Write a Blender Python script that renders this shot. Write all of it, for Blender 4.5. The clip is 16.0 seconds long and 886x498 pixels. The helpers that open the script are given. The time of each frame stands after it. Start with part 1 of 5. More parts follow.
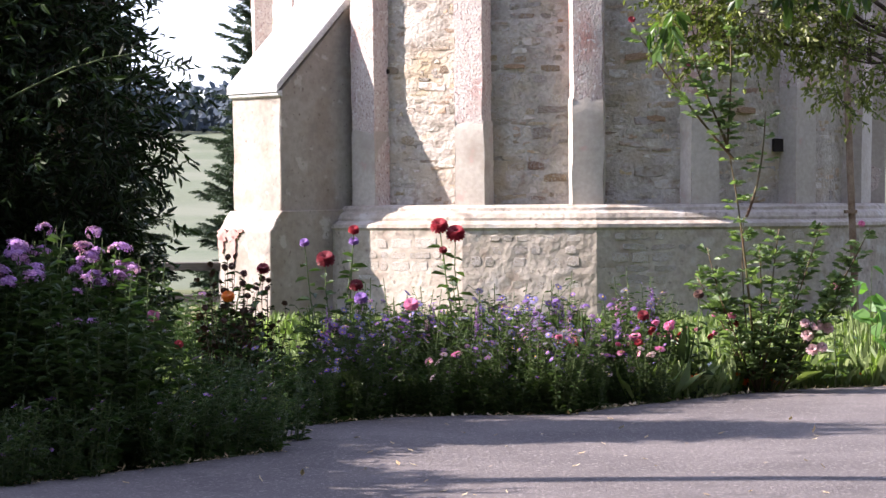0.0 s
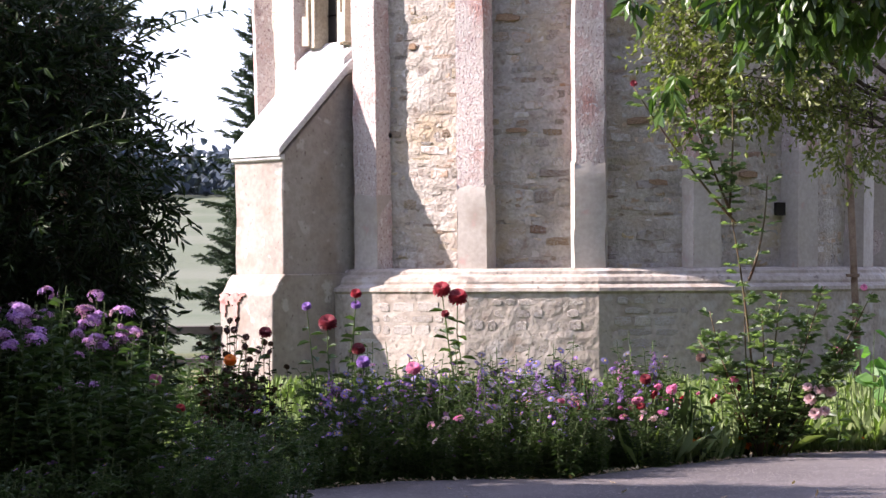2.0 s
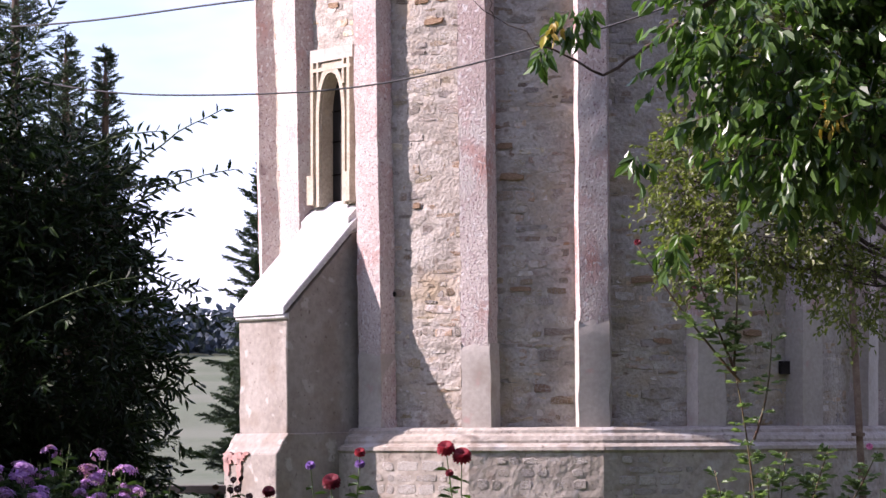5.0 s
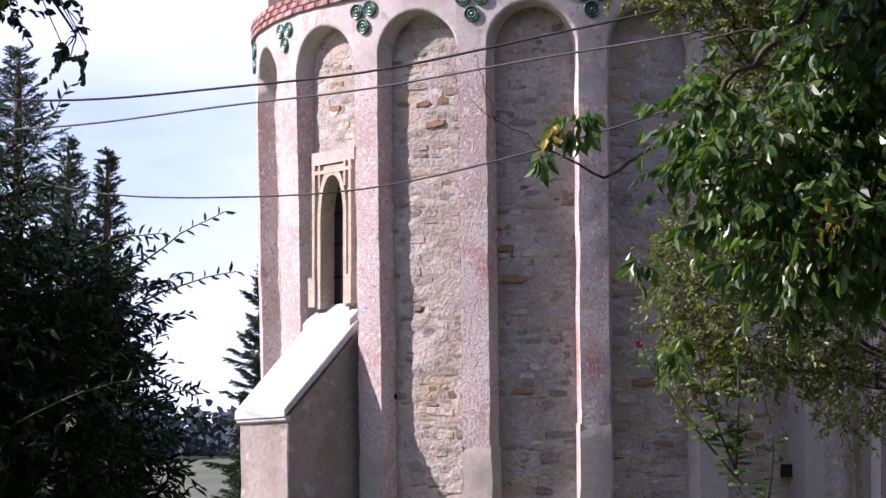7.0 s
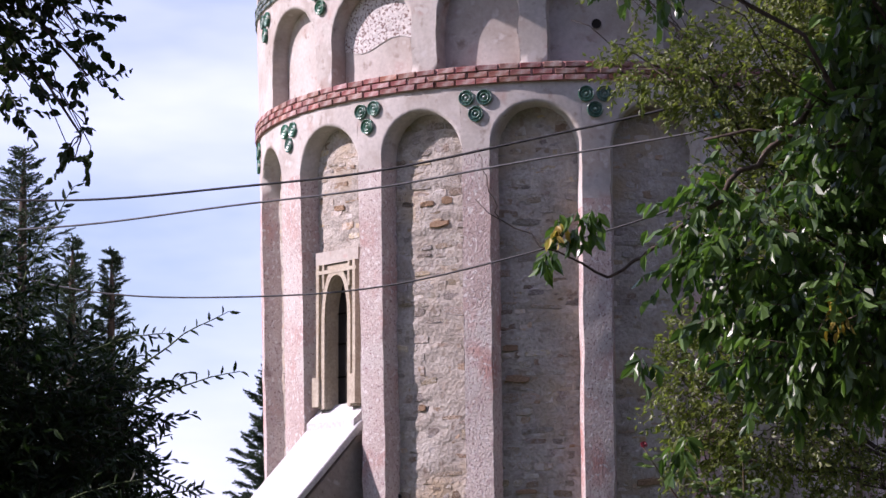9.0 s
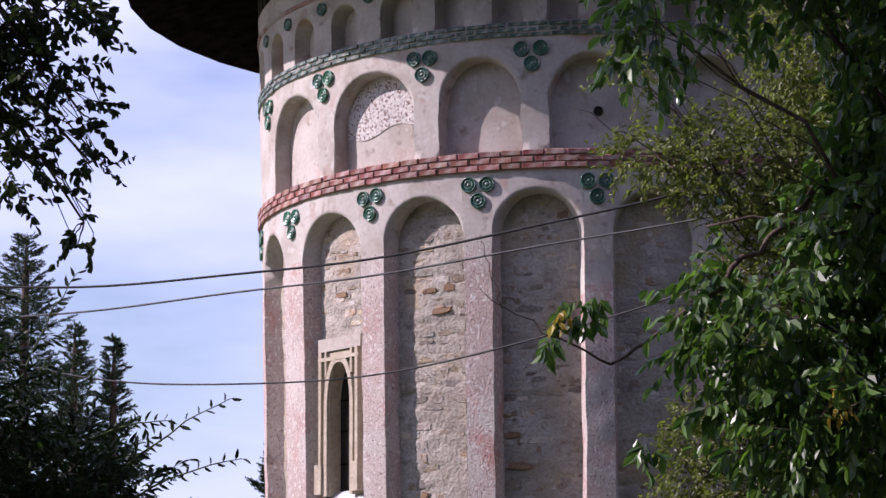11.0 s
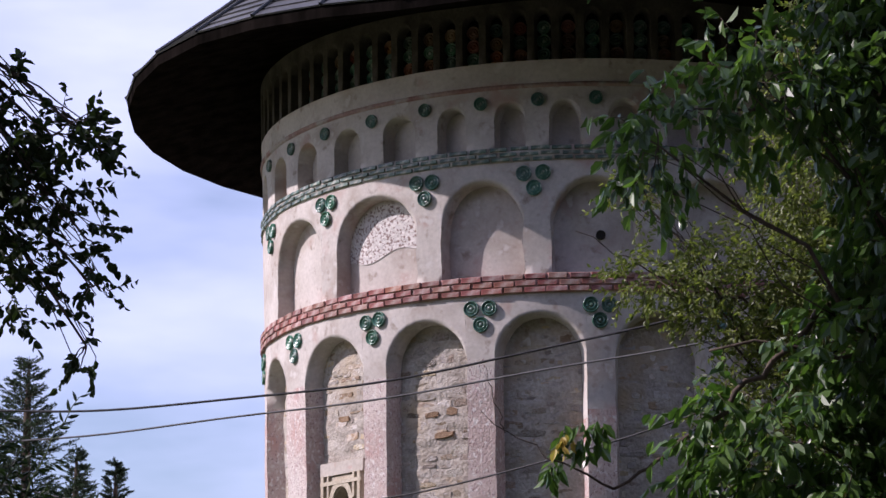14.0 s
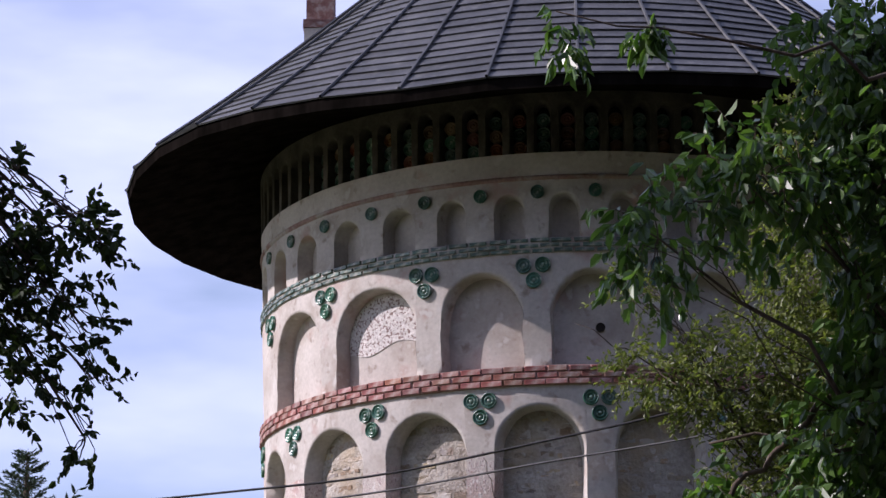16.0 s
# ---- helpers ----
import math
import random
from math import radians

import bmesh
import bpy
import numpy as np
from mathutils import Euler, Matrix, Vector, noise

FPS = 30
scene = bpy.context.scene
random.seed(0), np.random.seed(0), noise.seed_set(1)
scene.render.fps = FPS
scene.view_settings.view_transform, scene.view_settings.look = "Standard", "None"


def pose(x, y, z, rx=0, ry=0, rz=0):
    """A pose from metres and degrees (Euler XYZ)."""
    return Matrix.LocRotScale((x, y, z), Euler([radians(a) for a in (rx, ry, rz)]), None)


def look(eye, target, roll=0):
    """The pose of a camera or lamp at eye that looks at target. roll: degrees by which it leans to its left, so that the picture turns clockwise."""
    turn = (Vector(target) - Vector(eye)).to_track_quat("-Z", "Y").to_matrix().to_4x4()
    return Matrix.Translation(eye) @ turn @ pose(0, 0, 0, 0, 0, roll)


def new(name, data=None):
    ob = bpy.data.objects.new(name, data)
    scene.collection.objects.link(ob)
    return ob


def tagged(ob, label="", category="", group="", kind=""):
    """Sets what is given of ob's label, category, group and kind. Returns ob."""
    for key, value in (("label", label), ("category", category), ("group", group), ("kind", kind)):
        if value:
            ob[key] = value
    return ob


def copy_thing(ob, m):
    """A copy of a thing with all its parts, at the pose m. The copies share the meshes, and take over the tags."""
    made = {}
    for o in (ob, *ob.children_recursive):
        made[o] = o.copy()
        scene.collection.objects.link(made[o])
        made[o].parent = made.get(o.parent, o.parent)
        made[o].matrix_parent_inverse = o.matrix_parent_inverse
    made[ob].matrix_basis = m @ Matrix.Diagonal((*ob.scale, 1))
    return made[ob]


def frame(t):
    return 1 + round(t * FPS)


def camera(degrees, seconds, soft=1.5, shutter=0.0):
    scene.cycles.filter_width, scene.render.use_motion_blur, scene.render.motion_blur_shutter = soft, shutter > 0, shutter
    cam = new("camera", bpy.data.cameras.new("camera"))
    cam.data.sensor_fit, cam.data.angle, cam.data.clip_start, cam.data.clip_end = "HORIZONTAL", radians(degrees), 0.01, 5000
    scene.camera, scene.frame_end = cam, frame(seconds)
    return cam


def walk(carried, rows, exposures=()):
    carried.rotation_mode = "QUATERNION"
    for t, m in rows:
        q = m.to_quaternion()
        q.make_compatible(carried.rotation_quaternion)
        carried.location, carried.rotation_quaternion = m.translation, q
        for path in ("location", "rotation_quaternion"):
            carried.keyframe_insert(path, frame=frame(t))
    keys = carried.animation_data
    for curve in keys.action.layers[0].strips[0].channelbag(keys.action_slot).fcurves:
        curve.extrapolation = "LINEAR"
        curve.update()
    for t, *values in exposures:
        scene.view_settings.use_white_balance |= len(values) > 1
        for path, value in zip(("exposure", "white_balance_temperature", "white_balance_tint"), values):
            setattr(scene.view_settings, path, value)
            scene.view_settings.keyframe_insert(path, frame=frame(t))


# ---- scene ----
# The camera stands on a tripod beside the road and tilts slowly upwards.
cam = camera(19.654, 16.0, soft=1.5)
EYE = (0.0, 0.0, 1.6)
# seconds, tilt up, turn to the right, roll, in degrees
TILT = [
    (0.0, -0.946, 0.000, -0.278),
    (0.5, -0.855, 0.022, -0.264),
    (1.0, -0.523, -0.025, -0.278),
    (1.5, 0.037, -0.050, -0.275),
    (2.0, 0.480, -0.043, -0.266),
    (2.5, 1.008, -0.061, -0.274),
    (3.0, 1.641, -0.078, -0.256),
    (3.5, 2.164, -0.056, -0.256),
    (4.0, 2.743, -0.095, -0.257),
    (6.5, 5.830, -0.133, -0.254),
    (7.0, 6.327, -0.142, -0.240),
    (7.5, 6.906, -0.153, -0.258),
    (8.0, 7.422, -0.134, -0.256),
    (8.5, 7.863, -0.161, -0.246),
    (9.0, 8.559, -0.224, -0.273),
    (11.5, 11.002, -0.272, -0.274),
    (12.0, 11.562, -0.279, -0.269),
    (12.5, 11.990, -0.286, -0.268),
    (13.0, 12.449, -0.254, -0.257),
    (13.5, 12.858, -0.282, -0.274),
    (14.0, 13.281, -0.316, -0.261),
    (14.5, 13.772, -0.318, -0.259),
    (15.0, 14.468, -0.315, -0.238),
    (15.5, 15.003, -0.312, -0.219),
    (16.0, 15.351, -0.300, -0.242),
]
walk(cam, [(t, pose(*EYE, 90 + p, 0, -y) @ pose(0, 0, 0, 0, 0, r)) for t, p, y, r in TILT],
     [(0.0, 2.26, 6450, 21), (3.5, 1.86, 6350, 30), (8.0, 1.14, 6100, 34), (12.5, 0.76, 6100, 32), (16.0, 0.74, 6050, 26)])

# ---- light: a low sun from the side and a lightly clouded sky ----
SUN_ANGLE, SUN_HEIGHT = 87.0, 35.5     # degrees from the way towards the camera to the side; above the horizon
to_sun = Vector((-math.sin(radians(SUN_ANGLE)) * math.cos(radians(SUN_HEIGHT)),
                 -math.cos(radians(SUN_ANGLE)) * math.cos(radians(SUN_HEIGHT)), math.sin(radians(SUN_HEIGHT))))
world = bpy.data.worlds.new("sky")
scene.world = world
world.use_nodes = True
wt = world.node_tree
sky = wt.nodes.new("ShaderNodeTexSky")
sky.sky_type, sky.sun_disc = "NISHITA", False
sky.sun_elevation, sky.sun_rotation = radians(SUN_HEIGHT), math.atan2(to_sun.x, to_sun.y)
sky.air_density, sky.dust_density = 1.0, 0.5
wc = wt.nodes.new("ShaderNodeTexCoord")
wm = wt.nodes.new("ShaderNodeMapping")
wm.inputs["Scale"].default_value = (2.2, 2.2, 7.0)
wn = wt.nodes.new("ShaderNodeTexNoise")
wn.inputs["Scale"].default_value, wn.inputs["Detail"].default_value = 2.0, 5.0
wr = wt.nodes.new("ShaderNodeValToRGB")
wr.color_ramp.elements[0].position, wr.color_ramp.elements[1].position = 0.38, 0.72
wr.color_ramp.elements[0].color, wr.color_ramp.elements[1].color = (0.12, 0.12, 0.12, 1), (0.76, 0.76, 0.76, 1)
wx = wt.nodes.new("ShaderNodeMixRGB")
wx.inputs[2].default_value = (8.4, 9.2, 12.4, 1)
wt.links.new(wc.outputs["Generated"], wm.inputs[0])
wt.links.new(wm.outputs[0], wn.inputs["Vector"])
wt.links.new(wn.outputs[0], wr.inputs[0])
wt.links.new(wr.outputs[0], wx.inputs[0])
wt.links.new(sky.outputs[0], wx.inputs[1])
wt.links.new(wx.outputs[0], wt.nodes["Background"].inputs[0])
wt.nodes["Background"].inputs[1].default_value = 0.072
sun = new("sun", bpy.data.lights.new("sun", "SUN"))
sun.data.energy, sun.data.angle, sun.data.color = 3.55, radians(0.5), (1.0, 0.93, 0.84)
sun.matrix_world = look(to_sun * 60, (0, 0, 0))

# ---- materials ----


def mat(name, low, high, scale=3.0, rough=0.85, bump=0.4, fine=60.0, spots=None, rnd=0.0, island=0.0, metal=0.0, stretch=(1, 1, 1), depth=0.01, gloss=0.3, mid=(0.35, 0.65), mix=0.6):
    """A noise-mottled surface: two colours at a large scale, grain and relief at a small one; spots: (colour, scale, from, to) for stains or flaking."""
    m = bpy.data.materials.new(name)
    m.use_nodes = True
    t = m.node_tree
    b = t.nodes["Principled BSDF"]
    link = t.links.new
    tc = t.nodes.new("ShaderNodeTexCoord")
    mp = t.nodes.new("ShaderNodeMapping")
    mp.inputs["Scale"].default_value = stretch
    link(tc.outputs["Object"], mp.inputs[0])

    def noisy(s, d=4.0):
        n = t.nodes.new("ShaderNodeTexNoise")
        n.inputs["Scale"].default_value, n.inputs["Detail"].default_value = s, d
        link(mp.outputs[0], n.inputs["Vector"])
        return n

    def ramp(source, a, z, ca, cz):
        r = t.nodes.new("ShaderNodeValToRGB")
        r.color_ramp.elements[0].position, r.color_ramp.elements[1].position = a, z
        r.color_ramp.elements[0].color, r.color_ramp.elements[1].color = (*ca, 1), (*cz, 1)
        link(source, r.inputs[0])
        return r.outputs[0]

    col = ramp(noisy(scale).outputs[0], mid[0], mid[1], low, high)
    grain = noisy(fine, 6.0).outputs[0]
    mx = t.nodes.new("ShaderNodeMixRGB")
    mx.blend_type = "MULTIPLY"
    mx.inputs[0].default_value = mix
    link(col, mx.inputs[1])
    link(ramp(grain, 0.3, 0.7, (0.62, 0.62, 0.62), (1.2, 1.2, 1.2)), mx.inputs[2])
    col = mx.outputs[0]
    for colour, s, lo, hi in spots or ():
        sx = t.nodes.new("ShaderNodeMixRGB")
        link(ramp(noisy(s, 6.0).outputs[0], lo, hi, (0, 0, 0), (1, 1, 1)), sx.inputs[0])
        link(col, sx.inputs[1])
        sx.inputs[2].default_value = (*colour, 1)
        col = sx.outputs[0]
    if rnd or island:
        hs = t.nodes.new("ShaderNodeHueSaturation")
        src = t.nodes.new("ShaderNodeObjectInfo").outputs["Random"] if rnd else t.nodes.new("ShaderNodeNewGeometry").outputs["Random Per Island"]
        k = rnd or island
        for sock, lo, hi, mul in (("Value", 1 - k, 1 + k, 1.0), ("Hue", 0.5 - 0.06 * k, 0.5 + 0.06 * k, 7.3), ("Saturation", 1 - 0.6 * k, 1 + 0.6 * k, 13.7)):
            w = t.nodes.new("ShaderNodeMath")
            w.operation, w.inputs[1].default_value = "MULTIPLY", mul
            link(src, w.inputs[0])
            fr = t.nodes.new("ShaderNodeMath")
            fr.operation = "FRACT"
            link(w.outputs[0], fr.inputs[0])
            mr = t.nodes.new("ShaderNodeMapRange")
            mr.inputs[3].default_value, mr.inputs[4].default_value = lo, hi
            link(fr.outputs[0], mr.inputs[0])
            link(mr.outputs[0], hs.inputs[sock])
        link(col, hs.inputs["Color"])
        col = hs.outputs[0]
    link(col, b.inputs["Base Color"])
    b.inputs["Roughness"].default_value, b.inputs["Metallic"].default_value = rough, metal
    b.inputs["Specular IOR Level"].default_value = gloss
    if bump:
        bp = t.nodes.new("ShaderNodeBump")
        bp.inputs["Strength"].default_value, bp.inputs["Distance"].default_value = bump, depth
        link(grain, bp.inputs["Height"])
        link(bp.outputs[0], b.inputs["Normal"])
    return m


def leafy(name, low, high, lets=0.35, rough=0.45, gloss=0.4):
    """Leaves and petals: colour differs from leaf to leaf, light comes through."""
    m = bpy.data.materials.new(name)
    m.use_nodes = True
    t = m.node_tree
    link = t.links.new
    b = t.nodes["Principled BSDF"]
    g = t.nodes.new("ShaderNodeNewGeometry")
    r = t.nodes.new("ShaderNodeValToRGB")
    r.color_ramp.elements[0].color, r.color_ramp.elements[1].color = (*low, 1), (*high, 1)
    link(g.outputs["Random Per Island"], r.inputs[0])
    link(r.outputs[0], b.inputs["Base Color"])
    b.inputs["Roughness"].default_value, b.inputs["Specular IOR Level"].default_value = rough, gloss
    tr = t.nodes.new("ShaderNodeBsdfTranslucent")
    br = t.nodes.new("ShaderNodeMixRGB")
    br.blend_type, br.inputs[0].default_value, br.inputs[2].default_value = "MULTIPLY", 1.0, (1.3, 1.5, 0.7, 1)
    link(r.outputs[0], br.inputs[1])
    link(br.outputs[0] if lets < 0.5 else r.outputs[0], tr.inputs[0])
    mx = t.nodes.new("ShaderNodeMixShader")
    mx.inputs[0].default_value = lets
    link(b.outputs[0], mx.inputs[1])
    link(tr.outputs[0], mx.inputs[2])
    link(mx.outputs[0], t.nodes["Material Output"].inputs[0])
    return m


M = dict(
    mortar=mat("lime_mortar", (0.32, 0.285, 0.245), (0.44, 0.405, 0.36), 2.5, 0.95, 0.7, 26, [((0.22, 0.175, 0.14), 9, 0.58, 0.74), ((0.37, 0.285, 0.18), 1.3, 0.54, 0.76)], depth=0.03),
    stone=mat("field_stone", (0.27, 0.225, 0.175), (0.40, 0.355, 0.305), 6, 0.92, 0.9, 30, [((0.40, 0.37, 0.34), 11, 0.46, 0.58)], rnd=0.3, depth=0.02),
    stone_far=mat("field_stone_joined", (0.27, 0.225, 0.175), (0.40, 0.355, 0.305), 6, 0.92, 0.9, 30, [((0.40, 0.37, 0.34), 11, 0.46, 0.58)], island=0.3, depth=0.02),
    stone_warm=mat("ochre_field_stone", (0.31, 0.235, 0.155), (0.42, 0.335, 0.24), 6, 0.92, 0.9, 30, [((0.40, 0.36, 0.31), 11, 0.48, 0.60)], rnd=0.28, depth=0.02),
    stone_warm_far=mat("ochre_field_stone_joined", (0.31, 0.235, 0.155), (0.42, 0.335, 0.24), 6, 0.92, 0.9, 30, [((0.40, 0.36, 0.31), 11, 0.48, 0.60)], island=0.28, depth=0.02),
    stone_brown=mat("brown_field_stone", (0.20, 0.14, 0.10), (0.31, 0.235, 0.17), 6, 0.92, 0.9, 30, [((0.38, 0.34, 0.30), 11, 0.50, 0.62)], rnd=0.28, depth=0.02),
    stone_brown_far=mat("brown_field_stone_joined", (0.20, 0.14, 0.10), (0.31, 0.235, 0.17), 6, 0.92, 0.9, 30, [((0.38, 0.34, 0.30), 11, 0.50, 0.62)], island=0.28, depth=0.02),
    ochre=mat("ochre_sandstone", (0.22, 0.14, 0.085), (0.32, 0.22, 0.14), 9, 0.9, 0.6, 40),
    plaster=mat("worn_plaster", (0.43, 0.345, 0.315), (0.53, 0.462, 0.425), 1.2, 0.95, 0.7, 46, [((0.46, 0.42, 0.39), 0.9, 0.5, 0.6), ((0.40, 0.205, 0.175), 1.7, 0.53, 0.70), ((0.40, 0.315, 0.30), 11, 0.56, 0.70), ((0.58, 0.545, 0.52), 24, 0.56, 0.63), ((0.24, 0.165, 0.165), 48, 0.59, 0.64)], stretch=(1, 1, 0.75), depth=0.018, mix=0.5),
    repair=mat("smooth_plaster", (0.39, 0.35, 0.305), (0.46, 0.42, 0.375), 1.5, 0.9, 0.3, 22, [((0.31, 0.265, 0.22), 3, 0.52, 0.78), ((0.42, 0.30, 0.265), 6, 0.64, 0.74)], mix=0.35),
    cream=mat("cream_plaster", (0.43, 0.395, 0.36), (0.52, 0.485, 0.45), 1.8, 0.9, 0.18, 22, [((0.33, 0.28, 0.24), 2.5, 0.50, 0.74), ((0.27, 0.225, 0.19), 7.0, 0.60, 0.74), ((0.38, 0.26, 0.225), 2.3, 0.60, 0.76), ((0.50, 0.475, 0.45), 5.0, 0.60, 0.68)], mix=0.3),
    faded_red=mat("faded_red_fillet", (0.27, 0.155, 0.135), (0.36, 0.255, 0.225), 3, 0.9, 0.4, 30, [((0.38, 0.345, 0.31), 4, 0.52, 0.62)]),
    flake=mat("flaked_plaster", (0.56, 0.53, 0.51), (0.62, 0.59, 0.57), 3, 0.95, 0.8, 26, [((0.22, 0.16, 0.145), 30, 0.55, 0.58)], depth=0.02),
    plinth=mat("plinth_stone", (0.33, 0.29, 0.24), (0.42, 0.375, 0.32), 2.0, 0.92, 0.6, 18, [((0.25, 0.205, 0.165), 4, 0.52, 0.70), ((0.42, 0.39, 0.355), 3, 0.58, 0.68), ((0.19, 0.16, 0.135), 13, 0.62, 0.70)], depth=0.02),
    plinth_block=mat("plinth_rubble", (0.33, 0.29, 0.24), (0.46, 0.415, 0.36), 5, 0.92, 0.8, 24, [((0.42, 0.39, 0.355), 9, 0.47, 0.58)], rnd=0.2, depth=0.02),
    slab=mat("pale_cement", (0.50, 0.495, 0.485), (0.58, 0.575, 0.565), 3, 0.85, 0.3, 30, [((0.42, 0.405, 0.385), 5, 0.6, 0.85)]),
    buttress=mat("buttress_plaster", (0.25, 0.217, 0.185), (0.325, 0.292, 0.255), 1.6, 0.92, 0.5, 14, [((0.21, 0.165, 0.125), 2.2, 0.52, 0.74), ((0.38, 0.35, 0.315), 5.0, 0.62, 0.68), ((0.17, 0.14, 0.115), 17, 0.64, 0.70)], depth=0.015, mix=0.45),
    flush=mat("red_paint_flakes", (0.36, 0.185, 0.16), (0.43, 0.29, 0.26), 8, 0.9, 0.4),
    redbrick=mat("red_brick", (0.22, 0.092, 0.078), (0.33, 0.162, 0.137), 7, 0.9, 0.6, 45, [((0.41, 0.31, 0.28), 9, 0.50, 0.66)], rnd=0.25),
    greenbrick=mat("green_glazed_brick", (0.045, 0.085, 0.068), (0.11, 0.165, 0.135), 8, 0.4, 0.4, 40, [((0.42, 0.40, 0.34), 7, 0.56, 0.7)], rnd=0.3, gloss=0.5),
    glaze=mat("green_glaze", (0.022, 0.095, 0.064), (0.075, 0.19, 0.14), 9, 0.3, 0.2, 50, [((0.34, 0.38, 0.32), 16, 0.54, 0.68)], rnd=0.3, gloss=0.6),
    glaze_dark=mat("dark_glaze", (0.015, 0.05, 0.045), (0.05, 0.10, 0.07), 9, 0.3, 0.2, 50, rnd=0.5, gloss=0.5),
    glaze_brown=mat("brown_glaze", (0.12, 0.05, 0.025), (0.20, 0.09, 0.04), 9, 0.3, 0.2, 50, rnd=0.5, gloss=0.5),
    roof=mat("weathered_roof_sheet", (0.048, 0.050, 0.055), (0.082, 0.084, 0.089), 2.5, 0.55, 0.3, 40, [((0.13, 0.13, 0.13), 6, 0.58, 0.8)], rnd=0.22, metal=0.0, gloss=0.4),
    roof_far=mat("weathered_roof_sheet_joined", (0.048, 0.050, 0.055), (0.082, 0.084, 0.089), 2.5, 0.55, 0.3, 40, island=0.22, gloss=0.4),
    # near-black: the deep shade below the eaves is put into the base colour
    shade_dark=mat("near_black_shade_boards", (0.004, 0.0035, 0.003), (0.011, 0.009, 0.008), 4, 0.9, 0.4, 30, stretch=(1, 1, 0.2), gloss=0.0),
    # the eaves' shade is painted into this frieze plaster's dark tone
    frieze=mat("shade_toned_frieze_plaster", (0.035, 0.030, 0.026), (0.085, 0.074, 0.064), 3, 0.9, 0.4, 30),
    # unlit depth behind pane and holes, given as a near-black colour
    void=mat("painted_dark_interior", (0.010, 0.008, 0.007), (0.02, 0.016, 0.014), 3, 0.9, 0.1),
    framestone=mat("yellow_sandstone", (0.38, 0.325, 0.245), (0.45, 0.40, 0.315), 4, 0.85, 0.4, 35, [((0.45, 0.37, 0.26), 8, 0.6, 0.8)]),
    asphalt=mat("old_asphalt", (0.080, 0.070, 0.070), (0.125, 0.110, 0.108), 0.7, 0.92, 1.0, 38, [((0.25, 0.225, 0.215), 45, 0.58, 0.68), ((0.065, 0.058, 0.058), 3, 0.58, 0.78)], depth=0.012),
    soil=mat("soil_and_turf", (0.040, 0.055, 0.018), (0.085, 0.10, 0.032), 1.2, 0.95, 0.8, 12, [((0.09, 0.065, 0.04), 3, 0.55, 0.7), ((0.30, 0.30, 0.13), 0.012, 0.42, 0.5)], depth=0.04),
    bark=mat("grey_brown_bark", (0.045, 0.032, 0.024), (0.11, 0.085, 0.065), 12, 0.9, 0.8, 50, stretch=(1, 1, 0.25), depth=0.01),
    stem=mat("green_stem", (0.06, 0.09, 0.03), (0.10, 0.14, 0.05), 20, 0.7, 0.1),
    drystem=mat("dry_brown_stem", (0.05, 0.028, 0.018), (0.09, 0.055, 0.035), 20, 0.8, 0.1),
    redstem=mat("reddish_rose_stem", (0.11, 0.055, 0.03), (0.10, 0.10, 0.04), 8, 0.6, 0.1),
    wire=mat("black_cable", (0.012, 0.012, 0.013), (0.03, 0.03, 0.032), 10, 0.6, 0.0),
    wire_grey=mat("grey_cable", (0.05, 0.05, 0.053), (0.09, 0.09, 0.09), 10, 0.6, 0.0),
    rust=mat("rusty_pipe", (0.15, 0.095, 0.065), (0.26, 0.19, 0.14), 9, 0.8, 0.3),
    oldwood=mat("grey_weathered_wood", (0.05, 0.042, 0.036), (0.11, 0.096, 0.083), 5, 0.9, 0.5, 40, stretch=(0.2, 1, 1)),
    litter=leafy("dry_leaves", (0.32, 0.22, 0.12), (0.52, 0.44, 0.30), 0.1, 0.8),
    leaf_dark=leafy("dark_lance_leaves", (0.008, 0.020, 0.007), (0.030, 0.056, 0.016), 0.2, 0.5, gloss=0.3),
    leaf_cherry=leafy("glossy_cherry_leaves", (0.022, 0.056, 0.012), (0.105, 0.185, 0.042), 0.38, 0.33, gloss=0.55),
    leaf_small=leafy("small_plum_leaves", (0.058, 0.080, 0.020), (0.19, 0.215, 0.058), 0.45, 0.45),
    leaf_hang=leafy("dark_linden_leaves", (0.012, 0.022, 0.008), (0.035, 0.055, 0.018), 0.2, 0.6, gloss=0.15),
    leaf_yellow=leafy("yellowed_leaves", (0.33, 0.22, 0.04), (0.50, 0.40, 0.12), 0.4),
    needle=leafy("spruce_needles", (0.012, 0.030, 0.016), (0.045, 0.075, 0.035), 0.15, 0.5),
    needle_dry=leafy("dry_spruce_needles", (0.06, 0.045, 0.025), (0.10, 0.075, 0.04), 0.15, 0.6),
    leaf_bed=leafy("garden_leaves", (0.022, 0.046, 0.013), (0.066, 0.108, 0.030), 0.3),
    leaf_phlox=leafy("dark_phlox_leaves", (0.018, 0.042, 0.013), (0.062, 0.108, 0.032), 0.3),
    leaf_rose=leafy("rose_leaves", (0.065, 0.105, 0.045), (0.17, 0.23, 0.105), 0.4),
    leaf_bright=leafy("bright_green_leaves", (0.06, 0.15, 0.03), (0.12, 0.25, 0.06), 0.4),
    grass=leafy("grass_blades", (0.12, 0.18, 0.06), (0.31, 0.37, 0.16), 0.45, 0.6),
    # the blue is distance haze mixed into the leaf colour
    hazed_leaf=leafy("far_wood_leaves_with_haze", (0.04, 0.055, 0.075), (0.065, 0.085, 0.105), 0.1, 0.9),
)
